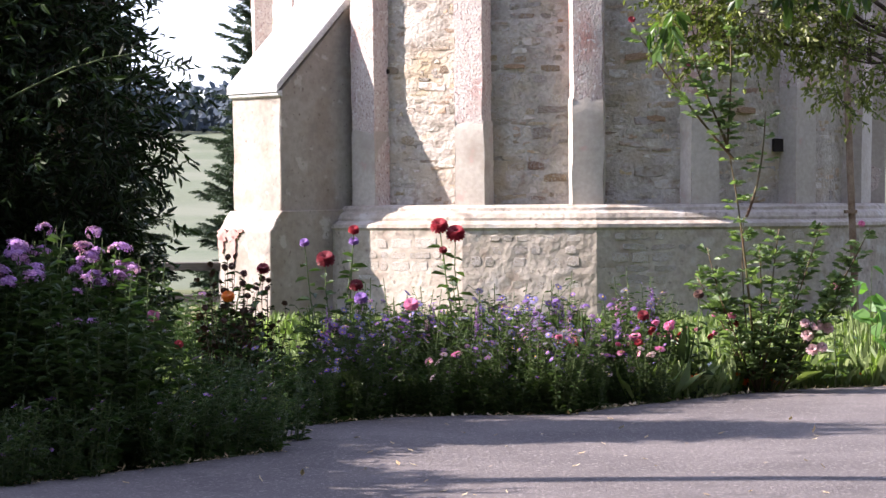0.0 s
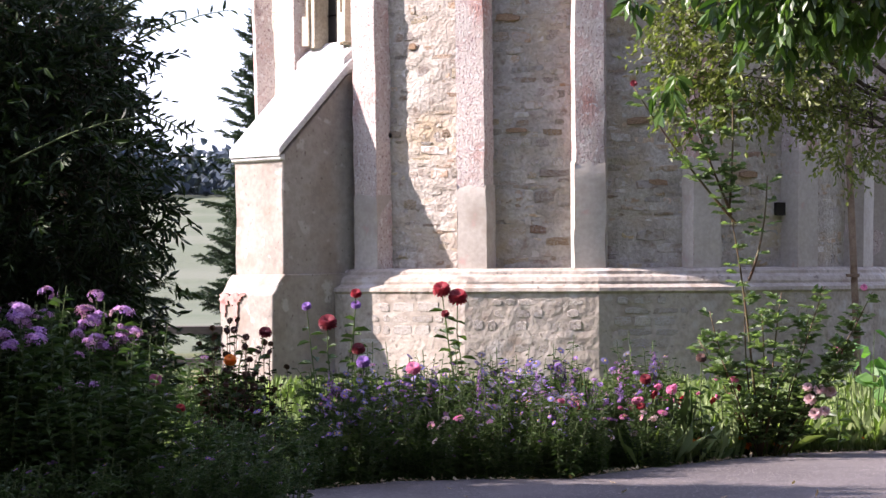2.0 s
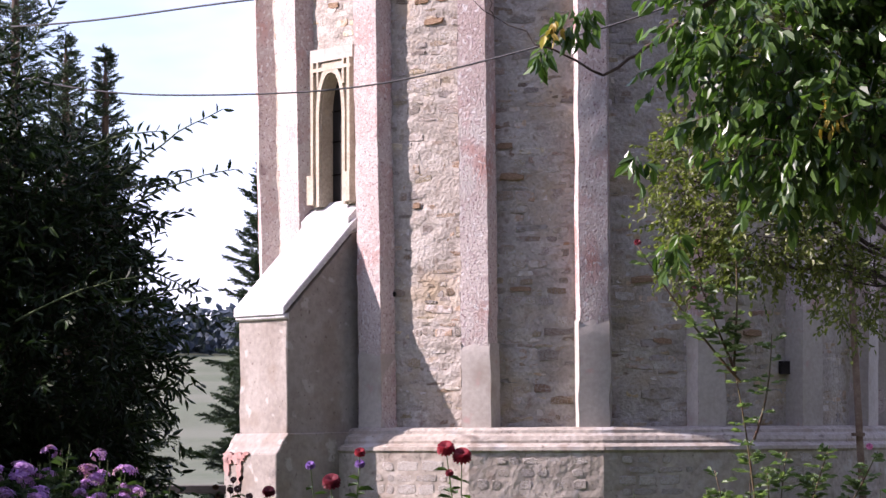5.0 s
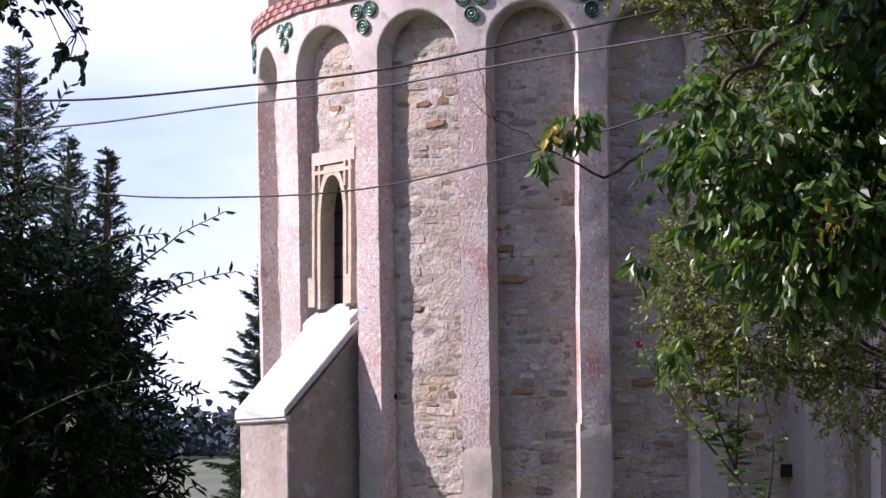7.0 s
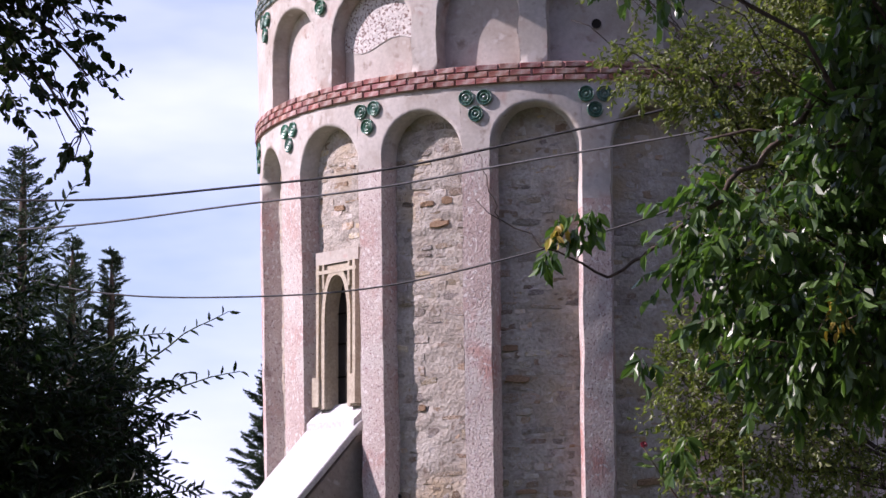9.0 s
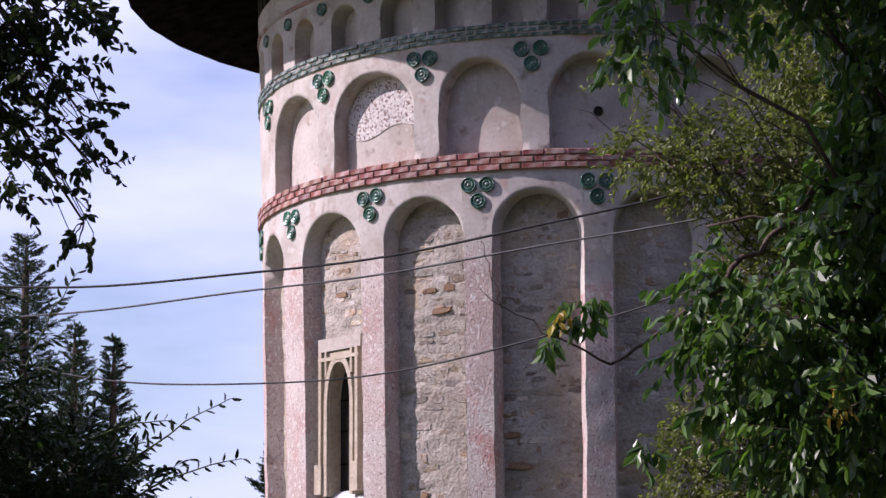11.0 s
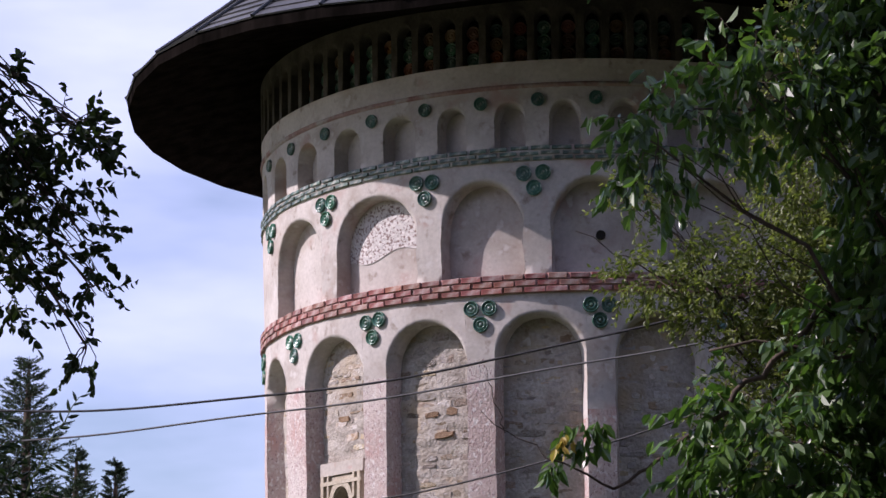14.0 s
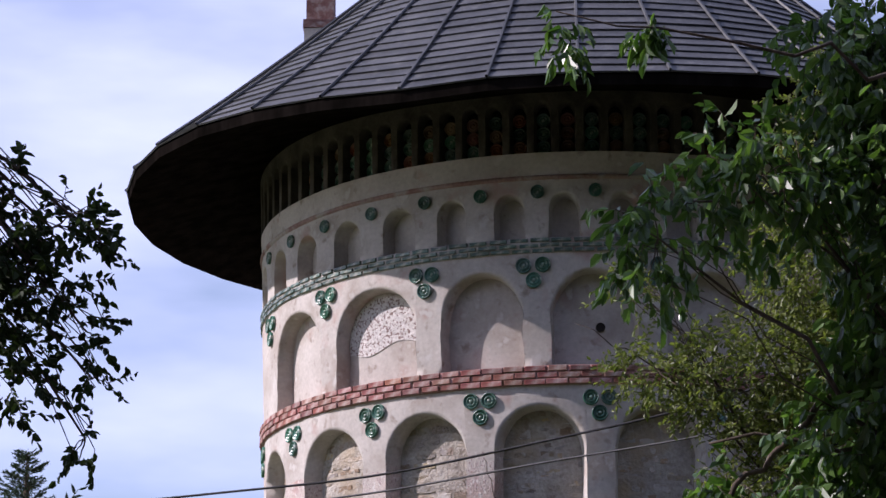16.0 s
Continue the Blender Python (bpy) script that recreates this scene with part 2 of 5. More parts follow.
PETALS = {
    "violet": leafy("violet_petals", (0.15, 0.07, 0.31), (0.31, 0.17, 0.47), 0.4, 0.6),
    "deep": leafy("deep_violet_petals", (0.11, 0.035, 0.26), (0.22, 0.09, 0.38), 0.4, 0.6),
    "magenta": leafy("magenta_violet_petals", (0.30, 0.09, 0.32), (0.54, 0.28, 0.52), 0.4, 0.6),
    "lilac": leafy("lilac_phlox_petals", (0.30, 0.12, 0.44), (0.60, 0.36, 0.68), 0.4, 0.6),
    "blue": leafy("blue_aster_petals", (0.11, 0.09, 0.30), (0.25, 0.21, 0.46), 0.4, 0.6),
    "pink": leafy("pink_petals", (0.62, 0.14, 0.32), (0.78, 0.36, 0.50), 0.5, 0.6),
    "red": leafy("red_dahlia_petals", (0.25, 0.012, 0.020), (0.38, 0.03, 0.045), 0.5, 0.6),
    "crimson": leafy("dark_crimson_petals", (0.13, 0.010, 0.016), (0.26, 0.03, 0.045), 0.5, 0.6),
    "orange": leafy("orange_marigold_petals", (0.78, 0.19, 0.015), (0.85, 0.33, 0.03), 0.5, 0.6),
    "white": leafy("white_petals", (0.70, 0.70, 0.74), (0.82, 0.82, 0.82), 0.5, 0.6),
    "faded": leafy("faded_pink_petals", (0.62, 0.40, 0.42), (0.72, 0.55, 0.55), 0.5, 0.6),
    "yellow": leafy("yellow_flower_eyes", (0.60, 0.38, 0.05), (0.70, 0.50, 0.10), 0.2, 0.8),
    "brown": leafy("withered_flower_heads", (0.05, 0.025, 0.02), (0.11, 0.05, 0.04), 0.2, 0.8),
}

# ---- building blocks ----
rng = np.random.default_rng(7)


def mesh_of(name, verts, faces, material=None, smooth=False):
    me = bpy.data.meshes.new(name)
    me.from_pydata(np.asarray(verts, float).tolist() if isinstance(verts, np.ndarray) else [tuple(v) for v in verts], [], faces.tolist() if isinstance(faces, np.ndarray) else faces)
    if smooth:
        me.polygons.foreach_set("use_smooth", [True] * len(me.polygons))
    for m in material if isinstance(material, (list, tuple)) else [material]:
        me.materials.append(m)
    return me


def child(name, me, parent, m=None, label="", kind=""):
    ob = new(name, me)
    ob.parent = parent
    if m is not None:
        ob.matrix_basis = m
    return tagged(ob, label=label, kind=kind)


def part(name, bm, material, parent, label="", smooth=False):
    me = bpy.data.meshes.new(name)
    bm.to_mesh(me)
    bm.free()
    me.materials.append(material)
    if smooth:
        me.polygons.foreach_set("use_smooth", [True] * len(me.polygons))
    return child(name, me, parent, None, label)


def thing(name, at, label, category, group="", kind="", turn=0.0):
    ob = new(name)
    ob.matrix_basis = pose(*at, 0, 0, turn)
    ob.empty_display_size = 0.1
    return tagged(ob, label, category, group, kind)


class Geo:
    """Collects vertices and faces for one mesh."""

    def __init__(self):
        self.v, self.f, self.n = [], [], 0

    def add(self, v, f):
        v = np.asarray(v, float)
        self.v.append(v)
        self.f.extend([[i + self.n for i in q] for q in f])
        self.n += len(v)

    def tube(self, pts, r0, r1, sides=5):
        pts = [Vector(p) for p in pts]
        ring = []
        for i, p in enumerate(pts):
            d = (pts[min(i + 1, len(pts) - 1)] - pts[max(i - 1, 0)]).normalized()
            a = d.orthogonal().normalized() if i == 0 else (a - d * a.dot(d)).normalized()
            b = d.cross(a)
            r = r0 + (r1 - r0) * i / (len(pts) - 1)
            ring += [p + (a * math.cos(k * math.tau / sides) + b * math.sin(k * math.tau / sides)) * r for k in range(sides)]
        f = [[i * sides + k, i * sides + (k + 1) % sides, (i + 1) * sides + (k + 1) % sides, (i + 1) * sides + k] for i in range(len(pts) - 1) for k in range(sides)]
        f.append(list(range((len(pts) - 1) * sides, len(pts) * sides)))
        self.add([tuple(p) for p in ring], f)

    def box(self, lo, hi, wob=0.0):
        v = np.array([[(lo, hi)[i >> k & 1][k] for k in range(3)] for i in range(8)], float)
        v += rng.uniform(-wob, wob, v.shape)
        self.add(v, [[0, 2, 3, 1], [4, 5, 7, 6], [0, 1, 5, 4], [2, 6, 7, 3], [0, 4, 6, 2], [1, 3, 7, 5]])

    def mesh(self, name, material, smooth=False):
        return mesh_of(name, np.concatenate(self.v) if self.v else np.zeros((0, 3)), self.f, material, smooth)


def unit(v):
    return v / np.maximum(np.linalg.norm(v, axis=-1, keepdims=True), 1e-9)


def leaf_arrays(pos, way, length, wide=0.4, curl=0.15, flat=0.0):
    """Folded six-cornered leaves, four triangles each. flat: how far they lie level."""
    n = len(pos)
    side = unit(np.cross(way, unit(rng.normal(size=(n, 3))) * (1 - flat) + np.array([0, 0, 1.0]) * flat))
    up = np.cross(side, way)
    L = np.broadcast_to(np.asarray(length, float).reshape(-1, 1), (n, 1))
    w = L * wide * 0.5
    v = np.stack([pos, pos + way * L * 0.3 + side * w * 0.9 + up * w * 0.35, pos + way * L * 0.68 + side * w * 0.75 + up * w * 0.2,
                  pos + way * L - up * L * curl, pos + way * L * 0.68 - side * w * 0.75 + up * w * 0.2, pos + way * L * 0.3 - side * w * 0.9 + up * w * 0.35], axis=1)
    i = np.arange(n)[:, None] * 6
    f = np.concatenate([i + np.array([0, 1, 2, 3]), i + np.array([0, 3, 4, 5])])
    return v.reshape(-1, 3), f


def twigs(blobs, per_cubic, length=0.35, shell=0.5, out=0.5, droop=0.2):
    """Starting points and ways of twigs in the given ellipsoids (x, y, z, rx, ry, rz)."""
    ps, ws = [], []
    for x, y, z, rx, ry, rz in blobs:
        n = max(4, int(per_cubic * 4.19 * rx * ry * rz))
        u = unit(rng.normal(size=(n, 3)))
        r = rng.uniform(shell ** 3, 1, (n, 1)) ** (1 / 3) * rng.uniform(0.86, 1.12, (n, 1))
        c, s = np.array([x, y, z]), np.array([rx, ry, rz])
        ps.append(c + u * r * s)
        ws.append(unit(u * out + rng.normal(size=(n, 3)) * 0.5 - np.array([0, 0, droop])))
    return np.concatenate(ps), np.concatenate(ws)


def twig_leaves(p, w, length, count, size, wide, curl=0.15, droop=0.25, flat=0.3):
    """count leaves on each twig, to both sides in turn. Returns leaf vertices and faces, and the twigs' own."""
    n = len(p)
    L = length * rng.uniform(0.6, 1.3, (n, 1))
    side = unit(np.cross(w, rng.normal(size=(n, 3)) + np.array([0, 0, 2.0])))
    pos, way = [], []
    for k in range(count):
        t = (k + 0.6) / count
        sg = 1 if k % 2 else -1
        pos.append(p + w * L * t - np.array([0, 0, 0.12]) * (t * L) ** 1.5)
        way.append(unit(w * 0.55 + side * sg * 0.8 * (1 - 0.5 * t) + rng.normal(size=(n, 3)) * 0.28 - np.array([0, 0, droop])))
    pos, way = np.concatenate(pos), np.concatenate(way)
    lv, lf = leaf_arrays(pos, way, size * rng.uniform(0.6, 1.2, len(pos)), wide, curl, flat)
    e = p + w * L - np.array([0, 0, 0.12]) * L ** 1.5
    b = unit(np.cross(w, rng.normal(size=(n, 3)))) * 0.004
    tv = np.stack([p + b, p - b, e, p + np.cross(w, b)], axis=1).reshape(-1, 3)
    i = np.arange(n)[:, None] * 4
    tf = np.concatenate([i + np.array([0, 1, 2]), i + np.array([1, 3, 2]), i + np.array([3, 0, 2])])
    return lv, lf, tv, tf


def limb(g, a, b, r0, r1, sag=0.1, wob=0.06, n=7):
    a, b = np.array(a, float), np.array(b, float)
    L = np.linalg.norm(b - a)
    pts = []
    for i in range(n + 1):
        t = i / n
        q = a + (b - a) * t + np.array([0, 0, sag * L * math.sin(math.pi * t)])
        if 0 < i < n:
            q = q + rng.normal(size=3) * wob * L / n * 1.5
        pts.append(tuple(q))
    g.tube(pts, r0, r1, 6)
    return pts


def garden_tree(name, base, fork, blobs, density, leaf, wide, count, material, label, twig=0.35, trunk=0.12, shell=0.35, droop=0.25, out=0.5, tag="tree"):
    """A tree: tapered trunk, a limb to every mass of the crown, side limbs, twigs and single leaves."""
    ob = thing(name, base, label, tag)
    o = np.array(base, float)
    g = Geo()
    limb(g, (0, 0, -0.1), np.array(fork) - o, trunk, trunk * 0.7, 0.0, 0.05)
    child("trunk", g.mesh("trunk", M["bark"], True), ob)
    g = Geo()
    p, w = twigs(blobs, density, twig, shell, out, droop * 0.5)
    for x, y, z, rx, ry, rz in blobs:
        c = np.array([x, y, z])
        pts = limb(g, np.array(fork) - o, c - o, min(0.03, trunk * 0.4), 0.007, 0.08)
        near = p[np.linalg.norm((p - c) / np.array([rx, ry, rz]), axis=1) < 1.15]
        for q in near[rng.permutation(len(near))[:9]]:
            limb(g, pts[-1 - rng.integers(0, 4)], q - o, 0.006, 0.003, 0.03, 0.1, 4)
    lv, lf, tv, tf = twig_leaves(p, w, twig, count, leaf, wide, 0.15, droop)
    g.add(tv - o, tf.tolist())
    child("branchwork", g.mesh("branchwork", M["bark"], True), ob)
    child("crown", mesh_of("crown", lv - o, lf, material), ob)
    return ob

# ---- the church: a round apse with blind arcades under a wide shingled roof ----
AX, AY = 1.616, 32.923
R = 4.0
church = thing("church", (AX, AY, 0), "old stone church with blind arcades and dark wide-eaved roof", "church")


def on(theta, r, z):
    """A place on the drum, which widens a little upwards."""
    a = radians(theta)
    up = max(0.0, z - 1.6)
    r *= 1 + 0.00546 * up
    z -= 0.00074 * up * up
    return (r * math.sin(a), -r * math.cos(a), z)


def stand(theta, r, z, sx=1.0, sy=1.0, sz=1.0, tilt=0.0):
    """A pose on the drum: local -y points outwards."""
    return Matrix.Translation(on(theta, r, z)) @ Matrix.Rotation(radians(theta), 4, "Z") @ Matrix.Rotation(radians(tilt), 4, "Y") @ Matrix.Diagonal((sx, sy, sz, 1))


def rough_r(theta, z, amount):
    p = Vector((math.sin(radians(theta)) * 4, math.cos(radians(theta)) * 4, z))
    return amount * (noise.noise(p * 1.1) + 0.6 * noise.noise(p * 4.0) + 0.35 * noise.noise(p * 13.0))


def ring(name, profile, material, parent, t0=-180, t1=180, step=2.0, wob=0.0, label="", smooth=True):
    """A band round the drum from a profile of (radius, height)."""
    n = int(round((t1 - t0) / step))
    v, f, k = [], [], len(profile)
    for i in range(n + 1):
        th = t0 + (t1 - t0) * i / n
        v += [on(th, r + (rough_r(th, z, wob) if wob else 0), z) for r, z in profile]
    for i in range(n):
        for j in range(k - 1):
            a = i * k + j
            f.append([a, a + k, a + k + 1, a + 1])
    return child(name, mesh_of(name, v, f, material, smooth), parent, None, label)


def arcade(name, bays, z0, z1, spring, top, r, deep, material, parent, t0, t1, wob, label, edge=0.0, nz=40, splay=0.3):
    """The raised face of a blind arcade with its round-headed openings and their reveals."""
    v, f = [], []
    index = {}

    def vert(th, rr, z, w):
        key = (round(th, 3), round(rr, 3), round(z, 4))
        if key not in index:
            index[key] = len(v)
            e = edge * noise.noise(Vector((th * 0.35, z * 3.1, 4.0))) + edge * 0.6 * noise.noise(Vector((th * 0.5, z * 9.0, 9.0)))
            v.append(on(th + math.degrees(e / r), rr + rough_r(th, z, w), z))
        return index[key]

    def strip(ta, tb, za, zb, ztopa, ztopb, n):
        for j in range(n):
            s, u = j / n, (j + 1) / n
            f.append([vert(ta, r, za + (ztopa - za) * s, wob), vert(tb, r, zb + (ztopb - zb) * s, wob), vert(tb, r, zb + (ztopb - zb) * u, wob), vert(ta, r, za + (ztopa - za) * u, wob)])

    cur = t0
    for a, b in bays:
        k = max(1, int((a - cur) / 1.3))
        for i in range(k):
            strip(cur + (a - cur) * i / k, cur + (a - cur) * (i + 1) / k, z0, z0, z1, z1, nz)
        m, h = (a + b) / 2, (b - a) / 2
        n = 14
        us = [-math.cos(math.pi * i / n) for i in range(n + 1)]
        zs = [spring + (top - spring) * math.sqrt(max(0, 1 - u * u)) for u in us]
        ths = [m + h * u for u in us]
        jz = [z0 + (spring - z0) * j / 24 for j in range(25)]
        for i in range(n):
            strip(ths[i], ths[i + 1], zs[i], zs[i + 1], z1, z1, 6)
            f.append([vert(ths[i], r, zs[i], wob), vert(m + (ths[i] - m) * (1 - splay / h), r - deep, zs[i] - 0.02, 0), vert(m + (ths[i + 1] - m) * (1 - splay / h), r - deep, zs[i + 1] - 0.02, 0), vert(ths[i + 1], r, zs[i + 1], wob)])
        for th, ti, flip in ((a, a + splay, False), (b, b - splay, True)):
            for j in range(24):
                q = [vert(th, r, jz[j], wob), vert(ti, r - deep, jz[j], 0), vert(ti, r - deep, jz[j + 1], 0), vert(th, r, jz[j + 1], wob)]
                f.append(q[::-1] if flip else q)
        cur = b
    strip(cur, t1, z0, z0, z1, z1, nz)
    return child(name, mesh_of(name, v, f, material, True), parent, None, label)


PIL = [-82.0, -61.1, -39.2, -19.0, 0.4, 20.0, 40.8, 61.0, 81.5]     # pilasters of the lower arcade
LOW = [(-99.0, -89.5), (-79.0, -64.8), (-57.4, -41.6), (-36.7, -21.5), (-16.8, -1.9), (2.7, 17.6), (22.4, 38.4), (43.3, 58.6), (63.4, 79.0)]
UP_PIL = [-72.0, -49.7, -28.0, -9.4, 9.2, 28.8, 48.5, 68.5]          # of the upper one
UP = [(-99.0, -90.0), (-69.1, -51.8), (-47.7, -30.2), (-25.7, -11.7), (-7.2, 6.8), (11.5, 26.5), (31.1, 46.2), (50.8, 66.0), (70.8, 86.0)]
SMALL_C = [-79.0, -67.0, -56.1, -44.8, -33.4, -23.5, -13.7, -4.7, 4.9, 14.5, 24.3, 34.5, 45.0, 56.0, 68.0]
SMALL = [(c - (3.2 if c < -30 else 2.6), c + (3.2 if c < -30 else 2.6)) for c in SMALL_C]
Z_BAND = 7.91



def rubble_wall(name, r, t0, t1, z0, z1, step, material, parent, label, gap):
    """The infill behind the arcade: bedded rubble under smeared mortar, uneven at hand's size."""
    nt, nz = int((t1 - t0) / step), int((z1 - z0) / 0.034)
    v = []
    for i in range(nt + 1):
        th = t0 + (t1 - t0) * i / nt
        sx, sy = 3.78 * math.sin(radians(th)), 3.78 * math.cos(radians(th))
        for j in range(nz + 1):
            z = z0 + (z1 - z0) * j / nz
            d = 0.013 * noise.noise(Vector((sx * 2.6, sy * 2.6, z * 9.5))) + 0.010 * noise.noise(Vector((sx * 7.0, sy * 7.0, z * 17.0 + 3.0)))
            v.append(on(th, r + 0.009 + rough_r(th, z, 0.02) + d, z))
    f = []
    for i in range(nt):
        th = t0 + (t1 - t0) * (i + 0.5) / nt
        for j in range(nz):
            z = z0 + (z1 - z0) * (j + 0.5) / nz
            if not (gap[0] <= th <= gap[1] and gap[2] <= z <= gap[3]):
                k = i * (nz + 1) + j
                f.append([k, k + nz + 1, k + nz + 2, k + 1])
    return child(name, mesh_of(name, v, f, material, True), parent, None, label)


back_wall = rubble_wall("stone_wall", 3.775, -104, 86, 1.5, 7.95, 0.5, M["mortar"], church, "rubble stone infill with smeared lime mortar", (-54, -47, 4.27, 5.86))
lower_arcade = arcade("lower_arcade", LOW, 1.58, Z_BAND, 7.14, 7.68, R, 0.24, M["plaster"], church, -104, 104, 0.012, "pitted pinkish plaster pilasters and round arches", 0.015, 60, 0.8)
# the arches and their spandrels keep a smooth cream coat
low_me = lower_arcade.data
low_me.materials.append(M["cream"])
for q in low_me.polygons:
    c = q.center
    th = math.degrees(math.atan2(c.x, -c.y))
    if c.z > (7.08 if th < -8 else 6.5) + 0.22 * noise.noise(Vector((th * 0.11, c.z * 2.0, 7.0))):
        q.material_index = 1
upper_wall = ring("upper_wall", [(3.80, 8.0), (3.80, 8.7), (3.80, 9.6)], M["cream"], church, -110, 110, 2.0, 0.006, "smooth pale plaster infill")
upper_arcade = arcade("upper_arcade", UP, 8.14, 9.50, 8.72, 9.30, R - 0.005, 0.21, M["cream"], church, -105, 105, 0.010, "cream plaster arches", 0.02, 12)
small_wall = ring("small_niche_wall", [(3.80, 9.6), (3.80, 10.4)], M["cream"], church, -110, 110, 2.0, 0.004, "plaster behind the small niches")
small_arcade = arcade("small_arcade", SMALL, 9.68, 10.40, 10.0, 10.23, R - 0.005, 0.2, M["cream"], church, -105, 105, 0.007, "row of small arched niches in cream plaster", 0.012, 8)
red_line = ring("red_fillet", [(R - 0.06, 10.39), (R + 0.012, 10.395), (R + 0.02, 10.445), (R - 0.06, 10.45)], M["faded_red"], church, -105, 105, 3, 0.004, "thin red brick fillet")
frieze_band = ring("plaster_band", [(R - 0.005, 10.44), (R, 10.6), (R + 0.005, 10.73)], M["cream"], church, -105, 105, 2, 0.006, "plain plaster band")
# frieze and backing carry the shade of niches and eaves as dark colour
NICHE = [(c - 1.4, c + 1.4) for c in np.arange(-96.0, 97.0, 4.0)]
niche_back = ring("niche_wall", [(3.86, 10.7), (3.86, 11.6)], M["shade_dark"], church, -110, 110, 3, 0, "niche backing in near-black, for the shade inside")
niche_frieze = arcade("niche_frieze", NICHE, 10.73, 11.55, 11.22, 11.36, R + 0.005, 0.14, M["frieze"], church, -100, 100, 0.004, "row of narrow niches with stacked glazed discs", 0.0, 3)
# smooth repairs low on the pilasters, a hand's breadth prouder than the pitted coat
for i, th in enumerate(PIL):
    h = (1.05, 1.2, 0.9, 1.0, 1.25, 1.3, 1.4, 1.4, 1.4)[i]
    g = Geo()
    half = 2.5
    n = 6
    vv, ff = [], []
    for j in range(13):
        for q in range(n + 1):
            a = th - half + 2 * half * q / n
            z = 1.58 + h * j / 12 + (0.10 * noise.noise(Vector((a * 0.7, th, 3.0))) if j == 12 else 0)
            e = 0.02 * noise.noise(Vector((th, z * 3.0, 1.0))) if q in (0, n) else 0
            vv.append(on(a + math.degrees(e / R), R + 0.014 + rough_r(a, z, 0.004) - (0.02 if j == 12 else 0), z))
    ff = [[j * (n + 1) + q, j * (n + 1) + q + 1, (j + 1) * (n + 1) + q + 1, (j + 1) * (n + 1) + q] for j in range(12) for q in range(n)]
    g.add(vv, ff)
    for s in (-1, 1):
        for j in range(12):
            za, zb = 1.58 + h * j / 12, 1.58 + h * (j + 1) / 12
            q = [on(th + s * (half - 0.02), R + 0.014, za), on(th + s * (half + 0.82), 3.74, za), on(th + s * (half + 0.82), 3.74, zb), on(th + s * (half - 0.02), R + 0.014, zb)]
            g.add(q if s > 0 else q[::-1], [[0, 1, 2, 3]])
    child("pilaster_foot", g.mesh("pilaster_foot", M["repair"], True), church, None, "smooth grey plaster repair")

# flaked coat high in one bay of the upper arcade
vv, ff = [], []
for j in range(9):
    for q in range(13):
        u = -1 + q / 6
        t = j / 8
        foot = 8.60 + 0.05 * math.sin(u * 4.0) + 0.04 * u
        zz = foot + (8.72 + 0.52 * math.sqrt(max(0, 1 - u * u * 0.94)) - foot) * t
        vv.append(on(-38.95 + u * 8.3, 3.807 + rough_r(u * 9, zz, 0.004), zz))
ff = [[j * 13 + q, j * 13 + q + 1, (j + 1) * 13 + q + 1, (j + 1) * 13 + q] for j in range(8) for q in range(12)]
child("flaked_patch", mesh_of("flaked_patch", vv, ff, M["flake"], True), church, None, "flaked white plaster over an old painted coat")

# plinth: straight faces between corners at the pilasters
CORNER = [-122.0, -100.4, -80.2, -60.0, -39.2, -19.0, 1.4, 20.8, 41.0, 61.5, 81.7, 102.0, 122.0]
PROF = [(3.7, 1.63), (4.05, 1.615), (4.10, 1.585), (4.11, 1.55), (4.17, 1.52), (4.20, 1.47), (4.20, 1.44), (4.29, 1.40), (4.30, 1.36), (4.28, 1.33), (4.28, 1.26), (4.28, 1.19), (4.28, 1.12), (4.28, 1.05), (4.28, 0.98), (4.28, 0.91), (4.285, 0.84), (4.285, 0.77), (4.285, 0.7), (4.29, 0.6), (4.29, 0.45), (4.31, -0.1)]
vv, ff = [], []
cols = []
for a, b in zip(CORNER, CORNER[1:]):
    n = 30
    A, B = Vector(on(a, 1, 0)), Vector(on(b, 1, 0))
    for i in range(n):
        cols.append((A * (1 - i / n) + B * (i / n), (a + b) / 2))
cols.append((Vector(on(CORNER[-1], 1, 0)), 0))
for d, mid in cols:
    for r, z in PROF:
        th = math.degrees(math.atan2(d.x, -d.y))
        w = rough_r(th, z, 0.012 if z < 1.3 else 0.006) + (0.007 * noise.noise(Vector((th * 0.45, z * 9.0, 5.0))) if z < 1.3 else 0.008 * noise.noise(Vector((th * 0.5, z * 4.0, 8.0))))
        q = d * (r * 1.004) + d.normalized() * w
        vv.append((q.x, q.y, z))
k = len(PROF)
ff = [[i * k + j, (i + 1) * k + j, (i + 1) * k + j + 1, i * k + j + 1][::-1] for i in range(len(cols) - 1) for j in range(k - 1)]
plinth = child("plinth", mesh_of("plinth", vv, ff, M["plinth"]), church, None, "moulded stone plinth, weathered and patched")

# buttress under the window
BT = -49.9
but = child("buttress", None, church, stand(BT, 0, 0), "plastered buttress with a sloping pale cement top")
w, r0, r1 = 0.47, 3.6, 4.94


